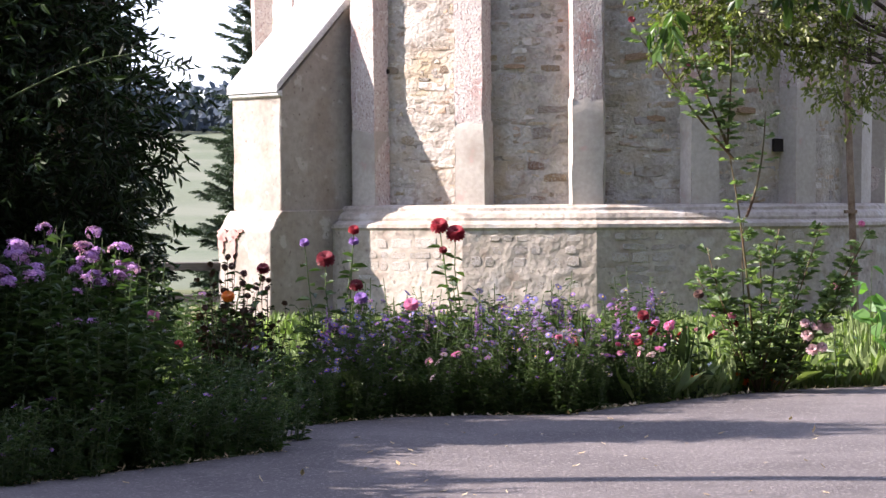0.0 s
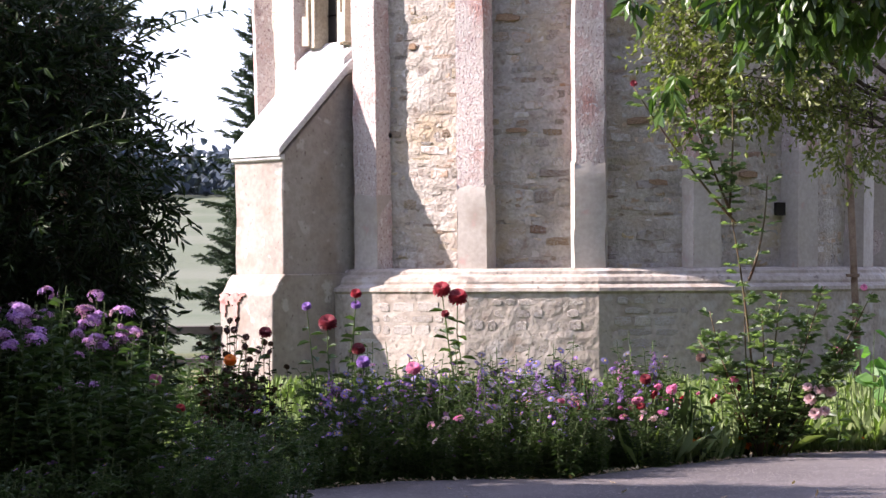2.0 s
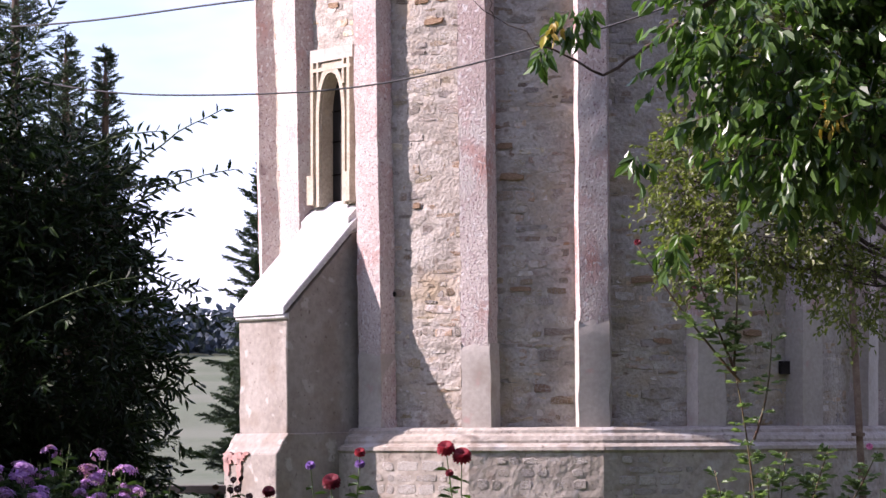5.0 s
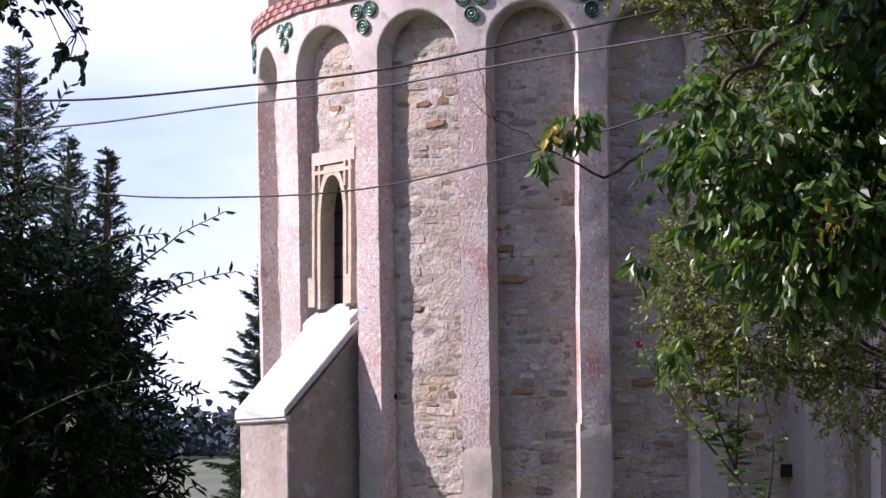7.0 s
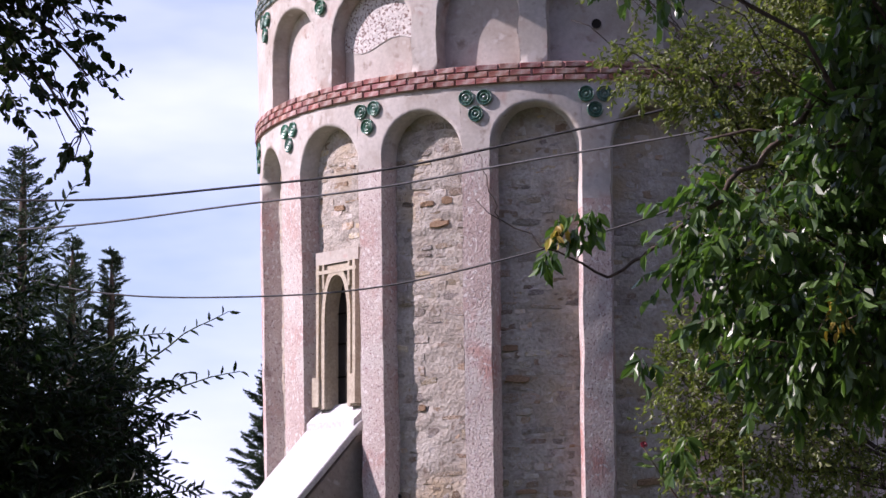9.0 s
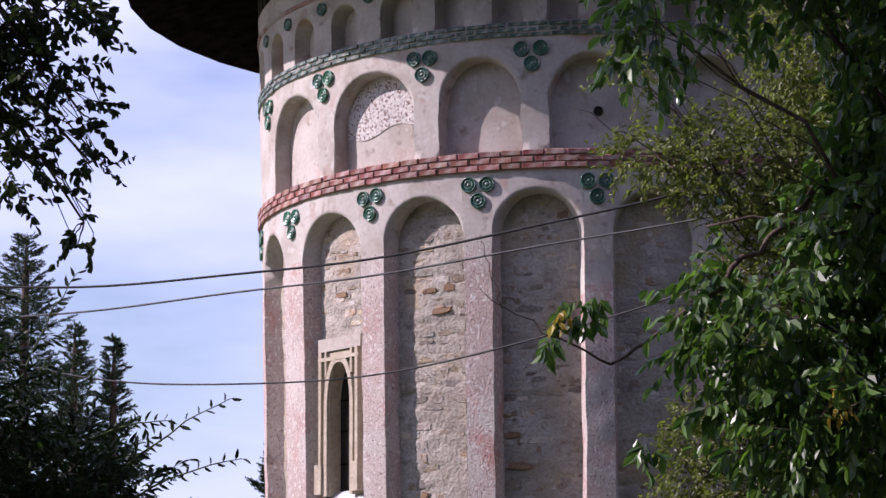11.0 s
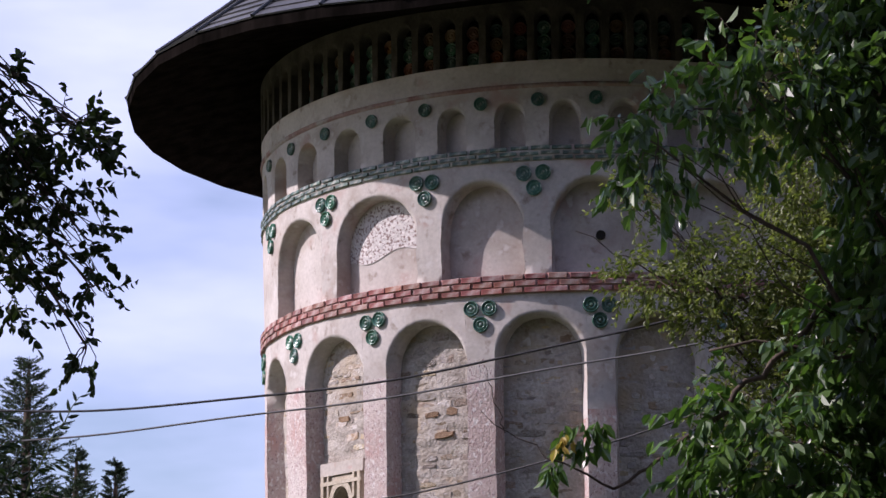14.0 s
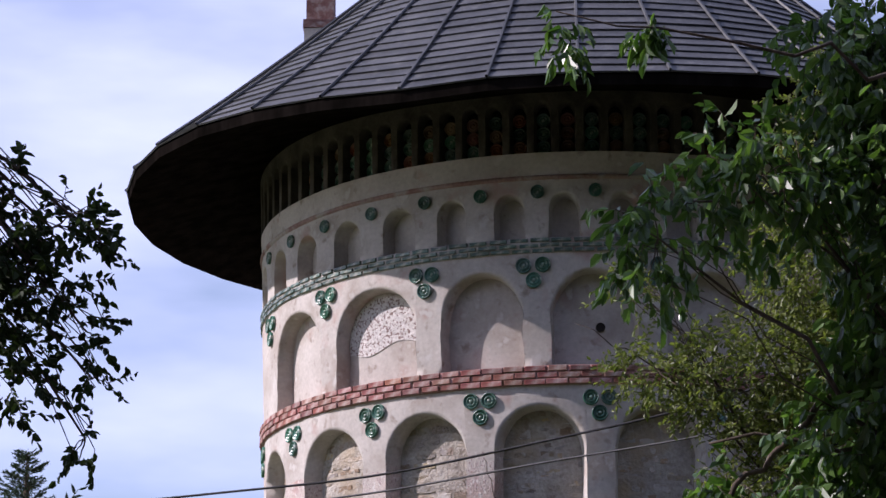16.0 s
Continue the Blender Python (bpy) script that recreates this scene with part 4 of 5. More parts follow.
# long shoots that stand out of its crown
o = np.array(left_tree.location)
SHOOTS = [((-2.35, 17.35, 3.22), (-1.52, 17.2, 3.77)), ((-2.25, 17.35, 3.08), (-1.44, 17.2, 3.36)), ((-3.0, 17.3, 3.85), (-2.58, 17.2, 4.64)), ((-2.85, 16.8, 2.32), (-1.99, 16.75, 2.62)), ((-2.2, 17.3, 2.42), (-1.67, 17.2, 2.57)), ((-2.1, 17.3, 2.7), (-1.70, 17.2, 2.51)), ((-2.3, 17.3, 1.6), (-1.85, 17.2, 1.66)), ((-2.5, 17.3, 3.5), (-1.95, 17.2, 3.62))]
for a, b in SHOOTS:
    g, gl = Geo(), Geo()
    pts = limb(g, np.array(a) - o, np.array(b) - o, 0.009, 0.003, 0.06, 0.03, 8)
    pa = np.array(pts)
    for i in range(17):
        t = (0.15 + 0.85 * i / 16) * 7.99
        q = pa[int(t)] + (pa[int(t) + 1] - pa[int(t)]) * (t % 1)
        d = unit(pa[-1] - pa[0])
        w = unit(d * 0.6 + np.array([-d[2], 0.2, d[0]]) * (0.8 if i % 2 else -0.7) + rng.normal(size=3) * 0.15)
        v, f = leaf_arrays(q[None], w[None], [0.085 * rng.uniform(0.7, 1.1)], 0.34, 0.15)
        gl.add(v, f.tolist())
    sh = child("shoot", g.mesh("shoot", M["stem"], True), left_tree, None, "long pale green shoot")
    child("shoot_foliage", gl.mesh("shoot_foliage", M["leaf_dark"]), sh)

# the last two crown masses are unseen, added to shade the cherry's upper leaves
garden_tree("linden_tree", (-6.8, 14.2, 0), (-5.6, 14.2, 7.6),
    [(-2.30, 14.0, 5.58, 0.34, 0.3, 0.13), (-2.02, 14.0, 5.50, 0.13, 0.2, 0.08), (-2.32, 14.0, 5.24, 0.30, 0.3, 0.13), (-2.12, 14.1, 5.02, 0.16, 0.2, 0.10), (-2.04, 14.0, 4.70, 0.13, 0.2, 0.10), (-2.07, 14.0, 4.36, 0.09, 0.15, 0.17), (-2.45, 14.0, 4.78, 0.15, 0.25, 0.33), (-2.55, 14.0, 5.86, 0.13, 0.2, 0.12), (-2.75, 14.0, 5.3, 0.30, 0.3, 0.5), (-3.3, 14.2, 6.3, 0.4, 0.5, 0.5), (-5.0, 15.2, 10.5, 0.7, 0.45, 0.45), (-5.0, 16.0, 12.6, 1.4, 1.0, 0.9)],
    820, 0.066, 0.72, 8, M["leaf_hang"], "overhanging linden bough with small dark leaves", 0.17, 0.16, 0.1, 0.4)
# stands out of view; crown masses are set where they shade road and beds
garden_tree("shade_tree", (-8.0, 17.0, 0), (-8.0, 16.8, 2.2),
    [(-7.0, 16.0, 2.8, 1.0, 1.0, 0.8), (-6.3, 15.8, 2.3, 1.0, 1.9, 1.2), (-4.35, 15.4, 1.35, 1.0, 1.5, 1.2), (-5.6, 13.7, 2.3, 1.1, 0.9, 1.1), (-6.0, 13.9, 3.2, 0.9, 0.8, 0.7), (-6.4, 15.4, 2.9, 0.9, 1.1, 0.8), (-6.6, 17.2, 4.0, 0.9, 0.9, 0.7), (-6.9, 18.8, 4.5, 0.8, 1.0, 0.75), (-7.0, 20.3, 4.6, 0.7, 0.8, 0.6), (-7.6, 14.6, 4.6, 1.0, 0.5, 0.5), (-9.0, 17.2, 6.2, 1.2, 0.5, 0.5), (-8.6, 13.2, 5.2, 1.0, 0.5, 0.5)],
    110, 0.14, 0.6, 9, M["leaf_hang"], "unseen broad tree added to shade road and beds", 0.4, 0.16, 0.2)

# cherry tree whose boughs hang in over the road
cherry = garden_tree("cherry_tree", (5.2, 16.2, 0), (4.4, 16.2, 2.6),
    [(2.05, 16.0, 3.42, 0.42, 0.4, 0.36), (2.6, 16.0, 3.6, 0.6, 0.5, 0.5), (1.95, 16.1, 4.15, 0.62, 0.45, 0.42), (2.75, 16.0, 4.7, 0.55, 0.5, 0.5), (2.7, 15.9, 6.3, 0.42, 0.4, 0.7), (1.27, 15.5, 5.92, 0.34, 0.3, 0.30), (1.95, 15.6, 6.35, 0.5, 0.4, 0.36), (2.6, 15.8, 7.2, 0.4, 0.4, 0.5), (2.7, 15.9, 5.4, 0.35, 0.4, 0.35), (3.3, 16.0, 4.6, 0.7, 0.6, 1.6), (3.3, 15.9, 6.6, 0.7, 0.6, 1.0), (3.0, 16.3, 7.6, 0.5, 0.5, 0.45), (2.95, 16.5, 6.9, 0.4, 0.4, 0.5)],
    250, 0.125, 0.54, 8, M["leaf_cherry"], "cherry tree with large glossy drooping leaves", 0.34, 0.13, 0.2, 0.75)
o = np.array(cherry.location)
BOUGHS = [((4.4, 16.2, 5.7), (2.3, 16.0, 4.95), 0.034, 0.024), ((2.3, 16.0, 4.95), (1.4, 16.0, 4.12), 0.024, 0.016), ((1.4, 16.0, 4.12), (0.98, 16.0, 3.82), 0.016, 0.010), ((0.98, 16.0, 3.82), (0.14, 16.0, 4.33), 0.009, 0.002), ((0.30, 16.0, 4.18), (0.17, 16.0, 4.62), 0.004, 0.002), ((4.4, 16.0, 5.0), (1.6, 16.0, 4.7), 0.03, 0.008), ((4.0, 15.6, 7.2), (0.60, 14.2, 6.95), 0.022, 0.004), ((4.2, 16.0, 3.9), (1.7, 16.0, 3.25), 0.022, 0.006), ((2.6, 22.0, 6.25), (1.05, 22.0, 6.95), 0.014, 0.003), ((3.4, 15.8, 6.6), (1.2, 15.5, 6.15), 0.02, 0.006)]
for a, b, ra, rb in BOUGHS:
    g = Geo()
    limb(g, np.array(a) - o, np.array(b) - o, ra, rb, -0.05, 0.12, 10)
    child("bough", g.mesh("bough", M["bark"], True), cherry)
tp, tw = twigs([(0.80, 16.0, 4.22, 0.17, 0.1, 0.09), (0.62, 16.0, 4.0, 0.04, 0.05, 0.04), (0.62, 14.2, 6.78, 0.10, 0.1, 0.2), (1.17, 14.5, 6.95, 0.12, 0.1, 0.14), (1.42, 16.0, 2.78, 0.09, 0.1, 0.10), (1.16, 16.0, 3.30, 0.06, 0.06, 0.06)], 1800, 0.2, 0.1, 0.3, 0.8)
lv, lf, tv, tf = twig_leaves(tp, tw, 0.14, 5, 0.12, 0.45, 0.2, 0.9)
child("tip_leaves", mesh_of("tip_leaves", lv - o, lf, M["leaf_cherry"]), cherry)
tp, tw = twigs([(2.33, 15.5, 3.62, 0.09, 0.05, 0.15), (0.66, 15.9, 4.16, 0.02, 0.02, 0.04)], 3600, 0.2, 0.1, 0.2, 1.5)
lv, lf, tv, tf = twig_leaves(tp, tw, 0.12, 3, 0.085, 0.5, 0.2, 0.9)
child("yellow_leaves", mesh_of("yellow_leaves", lv - o, lf, M["leaf_yellow"]), cherry, None, "a few yellowed leaves")

garden_tree("plum_tree", (5.6, 22.3, 0), (4.9, 22.3, 2.4),
    [(2.75, 22.0, 3.35, 0.85, 0.6, 0.5), (1.98, 22.0, 3.75, 0.3, 0.3, 0.4), (2.2, 22.1, 3.05, 0.35, 0.35, 0.3), (3.5, 22.0, 2.85, 0.42, 0.4, 0.42), (3.35, 22.3, 4.2, 0.9, 0.6, 0.6), (2.3, 22.0, 4.05, 0.5, 0.5, 0.35), (2.9, 22.0, 5.2, 0.8, 0.6, 0.6), (1.78, 22.0, 6.5, 0.45, 0.4, 0.30), (2.6, 22.0, 6.4, 0.75, 0.6, 0.6), (3.4, 22.0, 6.2, 0.8, 0.6, 0.9), (3.3, 22.2, 7.6, 0.7, 0.6, 0.8), (3.6, 22.2, 8.8, 0.6, 0.6, 0.8), (1.62, 22.0, 7.25, 0.3, 0.3, 0.2)],
    460, 0.060, 0.55, 9, M["leaf_small"], "plum tree with small yellowing green leaves", 0.26, 0.12, 0.25, 0.3)

# unseen tall trees, added behind the camera and on the far side of the road
# they hold low sky light off the wall under the eaves
crowns = []
for i in range(46):
    x = -38 + i * 1.75
    crowns += [(x + rng.uniform(-0.6, 0.6), rng.uniform(-11, -6), z, 2.6, 2.2, 2.4) for z in (3.0, 7.0, 11.0, 15.0, 19.0, rng.uniform(21, 25))]
for i in range(16):
    crowns += [(rng.uniform(24, 28), -6 + i * 2.4, z, 2.2, 2.4, 2.4) for z in (2.5, 6.0, 9.5, 12.5, rng.uniform(14, 18))]
tp, tw = twigs(crowns, 5.5, 0.9, 0.4, 0.6, 0.1)
lv, lf = leaf_arrays(tp, tw, rng.uniform(0.5, 0.9, len(tp)), 0.8, 0.2)
tagged(new("tree_belt", mesh_of("tree_belt", lv, lf, M["leaf_dark"])), "unseen belt of tall dark trees, added to block low sky", "trees", kind="stuff")

# ---- cables, pipe, rail ----
W1 = [(-4.0, 26.0, 6.05), (-1.93, 25.29, 6.07), (-0.6, 24.82, 6.14), (1.05, 24.2, 6.35), (1.59, 24.0, 6.46)]
W2 = [(-4.0, 26.0, 5.79), (-1.9, 24.92, 5.81), (0.23, 23.72, 5.91), (1.76, 22.78, 5.99), (2.94, 22.0, 6.13)]
W3 = [(-3.65, 27.0, 5.21), (-1.96, 25.82, 5.01), (-1.17, 25.24, 4.96), (-0.26, 24.53, 5.0), (0.39, 24.0, 5.09)]
for pts, rad, m, deg, lab in (
        (W1, 0.012, "wire", 2, "black overhead cable"),
        (W2, 0.010, "wire_grey", 2, "grey overhead cable"),
        (W3, 0.009, "wire", 2, "thin black slack cable")):
    pts = np.array(pts)
    fy, fz = np.polyfit(pts[:, 0], pts[:, 1], 1), np.polyfit(pts[:, 0], pts[:, 2], deg)
    g = Geo()
    g.tube([(x, np.polyval(fy, x), np.polyval(fz, x) + 0.012 * math.sin(x * 2.1)) for x in np.linspace(-9.0, 7.0, 60)], rad, rad, 6)
    tagged(new("cable", g.mesh("cable", M[m], True)), lab + " strung across the churchyard", "cable", "overhead cables")
g = Geo()
g.tube([(0.12, 0, 0), (0.10, 0, 0.8), (0.04, 0, 2.4), (0.0, 0, 3.6), (-0.06, 0, 5.6)], 0.045, 0.042, 10)
pipe = thing("downpipe", (4.68, 29.72, 0.0), "rusty brown metal pipe standing against the church wall", "pipe")
child("pipe", g.mesh("pipe", M["rust"], True), pipe)
for z in (1.5, 3.3):
    g = Geo()
    g.box((-0.07 + 0.09 - z * 0.022, -0.06, z), (0.07 + 0.09 - z * 0.022, 0.06, z + 0.04))
    child("pipe_clip", g.mesh("pipe_clip", M["rust"]), pipe)
rail = thing("wooden_rail_fence", (-3.4, 30.0, 0), "low weathered wooden rail fence beside the church", "fence")
for nm, lo, hi in (("post", (-1.2, -0.05, 0), (-1.1, 0.05, 1.05)), ("post", (0.93, -0.05, 0), (1.03, 0.05, 1.0)), ("rail", (-1.5, -0.03, 0.86), (1.05, 0.03, 0.96)), ("rail", (-1.5, -0.03, 0.5), (1.05, 0.03, 0.58))):
    g = Geo()
    g.box(lo, hi, 0.008)
    child(nm, g.mesh(nm, M["oldwood"]), rail)

# ---- flower beds ----


def petals(center, axis, r, n, width, cup=0.2, layers=1, length=1.0):
    """Vertices and faces of n petals round an axis in some layers."""
    P, W = [], []
    axis = unit(np.array(axis, float))
    a = unit(np.cross(axis, [0.3, 0.8, 0.1]))
    b = np.cross(axis, a)
    S = []
    for l in range(layers):
        lift = cup + l * (1.15 / max(1, layers))
        for k in range(n):
            t = (k + 0.5 * (l % 2)) * math.tau / n + rng.uniform(-0.1, 0.1)
            d = unit((a * math.cos(t) + b * math.sin(t)) * math.cos(lift) + axis * math.sin(lift))
            P.append(np.array(center) + d * r * 0.12)
            W.append(d)
            S.append(r * length * (1 - 0.35 * l / max(1, layers)))
    P, W = np.array(P), np.array(W)
    side = unit(np.cross(W, axis))
    up = np.cross(side, W)
    L = np.array(S)[:, None]
    w = r * width
    v = np.stack([P, P + W * L * 0.55 + side * w, P + W * L + side * w * 0.45 - up * 0.1 * L, P + W * L - side * w * 0.45 - up * 0.1 * L, P + W * L * 0.55 - side * w], axis=1).reshape(-1, 3)
    f = np.arange(len(P) * 5).reshape(-1, 5)
    return v, f.tolist()


def eye_of(g, c, axis, r):
    axis = unit(np.array(axis, float))
    a = unit(np.cross(axis, [0.3, 0.8, 0.1]))
    b = np.cross(axis, a)
    ringv = [np.array(c) + (a * math.cos(k * math.tau / 7) + b * math.sin(k * math.tau / 7)) * r for k in range(7)]
    g.add(ringv + [np.array(c) + axis * r * 0.6], [[k, (k + 1) % 7, 7] for k in range(7)])


def stalk(g, gl, base, top, r, leaves, leaf, wide, lean=0.05, upto=0.95, frm=0.08):
    """A stem with alternate leaves. Returns its path."""
    pts = np.array(limb(g, base, top, r, r * 0.5, 0.0, lean, 5))
    if leaves:
        t = np.linspace(frm, upto, leaves) * 4.999
        i = t.astype(int)
        q = pts[i] + (pts[i + 1] - pts[i]) * (t % 1)[:, None]
        a = np.arange(leaves) * 2.4 + rng.uniform(0, 6)
        w = unit(np.stack([np.cos(a), np.sin(a), rng.uniform(-0.1, 0.55, leaves)], 1))
        v, f = leaf_arrays(q, w, leaf * rng.uniform(0.6, 1.15, leaves) * (1.15 - 0.5 * t / 5), wide, 0.25, 0.7)
        gl.add(v, f.tolist())
    return pts


def plant(name, label, cat, group, stems, height, spread, leaves, leaf, wide, heads, colours, head_r, kind, leafmat="leaf_bed", single=False, stemmat="stem", branch=0, low=0.45, split=False):
    """A clump: stems, leaves, and flower heads of one kind ('daisy', 'ball', 'dome', 'spike')."""
    ob = thing(name, (0, 0, 0), label, cat, group)
    g, gl = Geo(), Geo()
    pet = {c: Geo() for c in colours}
    ey = Geo()
    tops = []
    for s in range(stems):
        a, q = rng.uniform(0, math.tau), spread * math.sqrt(rng.random())
        h = height * rng.uniform(low, 1.0)
        if split:
            g = Geo()
        x, y = math.cos(a) * q, math.sin(a) * q
        pts = stalk(g, gl, (x * 0.45, y * 0.45, 0), (x + rng.normal() * 0.03, y + rng.normal() * 0.03, h), 0.005, leaves, leaf, wide)
        tops.append(pts[-1])
        for b in range(branch):
            k = rng.integers(2, 5)
            e = pts[k] + np.array([rng.normal() * 0.09, rng.normal() * 0.09, (h - pts[k][2]) * rng.uniform(0.5, 1.0)])
            stalk(g, gl, pts[k], e, 0.003, max(2, leaves // 3), leaf * 0.7, wide)
            tops.append(e)
        if split:
            child("stem", g.mesh("stem", M[stemmat]), ob)
    tops = [tops[i] for i in rng.permutation(len(tops))]
    for i, c in enumerate(tops[:heads]):
        col = colours[i % len(colours)]
        ax = unit(np.array([rng.normal() * 0.5, -0.55 + rng.normal() * 0.4, 0.8]))
        tgt = Geo() if single else pet[col]
        r = head_r * rng.uniform(0.75, 1.15)
        if kind == "daisy":
            tgt.add(*petals(c, ax, r, 13, 0.20, rng.uniform(-0.1, 0.3)))
            eye_of(ey, c + ax * 0.003, ax, r * 0.3)
        elif kind == "ball":
            tgt.add(*petals(c, ax, r, 12, 0.26, -0.35, 6))
        elif kind == "dome":
            for k in range(26):
                d = unit(rng.normal(size=3) + ax * 1.1 + np.array([0, 0, 0.5]))
                tgt.add(*petals(c + d * r * rng.uniform(0.6, 1.0) * np.array([1, 1, 0.7]), d, r * 0.27, 5, 0.38, 0.1))
        elif kind == "spike":
            for k in range(14):
                d = unit(np.array([rng.normal(), rng.normal(), 0.2]))
                tgt.add(*petals(c + np.array([0, 0, -k * 0.014]) + d * 0.012, d, r * (0.5 + k * 0.04), 4, 0.35, 0.6))
        if single:
            hd = child("flower_head", tgt.mesh("flower_head", PETALS[col]), ob)
    if not split:
        child("stem_clump", g.mesh("stem_clump", M[stemmat]), ob)
    child("leaves", gl.mesh("leaves", M[leafmat]), ob)
    if not single:
        for c in colours:
            if pet[c].n:
                child("blossoms", pet[c].mesh("blossoms", PETALS[c]), ob, None, "", "stuff")
    if ey.n:
        child("flower_center", ey.mesh("flower_center", PETALS["yellow"]), ob, None, "", "stuff")
    return ob


def spread_copies(src, places):
    """The first place takes the thing itself, the rest copies."""
    for i, (x, y, turn, s) in enumerate(places):
        m = pose(x, y, 0.0, 0, 0, turn)
        if i == 0:
            src.matrix_basis = m @ Matrix.Diagonal((s, s, s, 1))
        else:
            c = copy_thing(src, m)
            c.matrix_basis = m @ Matrix.Diagonal((s, s, s, 1))


def scatter(n, x0, x1, d0, d1, s0=0.8, s1=1.1, edge=road_y):
    out = []
    for i in range(n):
        x = rng.uniform(x0, x1)
        out.append((x, edge(x) + rng.uniform(d0, d1), rng.uniform(0, 360), rng.uniform(s0, s1)))
    return out


def left_y(x):
    return float(np.interp(x, [-9.0, -5.0, -2.52, -1.82, -1.11, -0.9], [11.4, 13.0, 14.46, 15.35, 16.43, 17.2]))


# tall phlox by the road
phlox_a = plant("phlox", "tall garden phlox with lilac flower domes", "flower", "phlox clump", 13, 1.42, 0.30, 38, 0.15, 0.36, 5, ["lilac"], 0.072, "dome", "leaf_phlox", True, low=0.8, split=True)
phlox_b = plant("phlox", "tall phlox in bud, dark green leaves", "flower", "phlox clump", 14, 1.25, 0.32, 36, 0.14, 0.34, 1, ["lilac"], 0.05, "dome", "leaf_phlox", True, low=0.6, split=True)
spread_copies(phlox_a, [(-2.62, 16.0, 0, 1.14), (-2.35, 16.25, 80, 1.12), (-2.12, 16.2, 160, 1.02), (-2.85, 15.9, 200, 1.12), (-2.0, 16.4, 300, 0.95), (-2.45, 15.6, 250, 1.02), (-3.1, 16.2, 20, 1.12), (-2.25, 15.9, 130, 0.98), (-2.7, 15.5, 60, 1.0)])
spread_copies(phlox_b, scatter(16, -3.2, -1.75, 0.35, 1.3, 0.7, 1.0, left_y))
low = plant("low_foliage_plant", "low leafy border plant with a few small violet flowers", "plant", "low border plants", 14, 0.55, 0.24, 14, 0.075, 0.34, 3, ["violet"], 0.020, "daisy", "leaf_phlox", branch=1)
spread_copies(low, scatter(34, -3.3, -1.0, 0.02, 0.7, 0.7, 1.1, left_y) + [(-1.3, 16.9, 0, 1.2), (-1.45, 17.3, 50, 1.3), (-1.6, 17.8, 90, 1.4), (-1.3, 17.9, 10, 1.2), (-1.8, 17.0, 10, 1.4), (-1.5, 18.4, 30, 1.3), (-1.2, 18.6, 60, 1.1), (-1.75, 18.9, 60, 1.3)] + [(-3.5 + 0.17 * i, 24.6 + 0.9 * math.sin(i * 2.3), 40 * i, 1.65 + 0.2 * math.sin(i * 1.7)) for i in range(9)])
# bed of asters
aster = plant("aster", "bushy aster covered in small blue-violet daisies", "flower", "asters in the bed", 16, 0.86, 0.26, 22, 0.075, 0.24, 20, ["blue", "violet"], 0.025, "daisy", branch=2)
aster2 = plant("aster", "bushy aster with violet and white daisies", "flower", "asters in the bed", 16, 0.78, 0.26, 22, 0.075, 0.24, 12, ["deep", "violet", "blue"], 0.026, "daisy", branch=2)
spread_copies(aster, scatter(30, -1.05, 1.1, 0.05, 1.7, 0.62, 1.1) + scatter(13, -0.95, 1.7, 1.0, 1.9, 1.05, 1.28))
spread_copies(aster2, scatter(26, -1.05, 1.7, 0.05, 1.9, 0.6, 1.1))
green = plant("border_plant", "feathery green border plant without flowers", "plant", "green border plants", 18, 0.60, 0.26, 20, 0.085, 0.24, 0, ["violet"], 0.02, "daisy", branch=1)
spread_copies(green, scatter(46, -1.1, 1.75, 0.03, 1.7, 0.6, 1.15) + scatter(9, 1.75, 4.3, 0.05, 1.2, 0.35, 0.7) + scatter(16, -0.9, 1.7, 0.9, 1.8, 1.2, 1.5))
zinnia = plant("zinnia", "zinnia with pink round flower heads", "flower", "zinnias in the bed", 3, 0.62, 0.12, 8, 0.07, 0.45, 3, ["pink", "red"], 0.036, "ball", single=True)
spread_copies(zinnia, scatter(10, -0.2, 2.5, 0.1, 1.2, 0.7, 1.15))
pink = plant("pink_aster", "pink aster with pale daisies", "flower", "pink asters", 5, 0.62, 0.14, 10, 0.06, 0.3, 5, ["faded", "pink"], 0.035, "daisy", branch=1)
spread_copies(pink, scatter(7, -0.2, 1.8, 0.1, 0.9, 0.7, 1.1))
white = plant("white_aster", "white double daisy in the border", "flower", "white daisies", 3, 0.42, 0.10, 10, 0.06, 0.3, 2, ["white"], 0.036, "ball")
spread_copies(white, [(0.02, 19.35, 0, 0.9), (2.15, 21.1, 40, 0.9), (2.28, 21.25, 90, 1.0), (-0.9, 18.7, 10, 0.7), (-0.6, 19.2, 70, 0.8)])
mari = plant("marigold", "low marigold with bright orange heads", "flower", "marigolds along the road", 5, 0.24, 0.10, 10, 0.05, 0.35, 4, ["orange"], 0.030, "ball", single=True)
spread_copies(mari, [(1.95, 20.95, 0, 1.0), (2.05, 21.0, 70, 0.9), (2.55, 21.6, 140, 1.0), (2.7, 21.7, 210, 1.0), (2.85, 21.85, 20, 0.9), (3.4, 22.3, 60, 1.0), (3.5, 22.35, 200, 1.1), (2.42, 21.5, 300, 0.9)])
flox = plant("pale_phlox", "pale violet phlox standing above the bed", "flower", "violet spires", 4, 0.92, 0.14, 12, 0.09, 0.2, 4, ["lilac", "violet"], 0.045, "dome")
spread_copies(flox, [(0.72, 20.4, 0, 1.0), (0.95, 20.5, 40, 1.0), (1.15, 20.6, 80, 0.95), (1.35, 20.8, 100, 0.95), (0.55, 20.3, 150, 0.9), (-0.25, 20.0, 10, 0.85), (1.62, 21.0, 0, 0.9)])

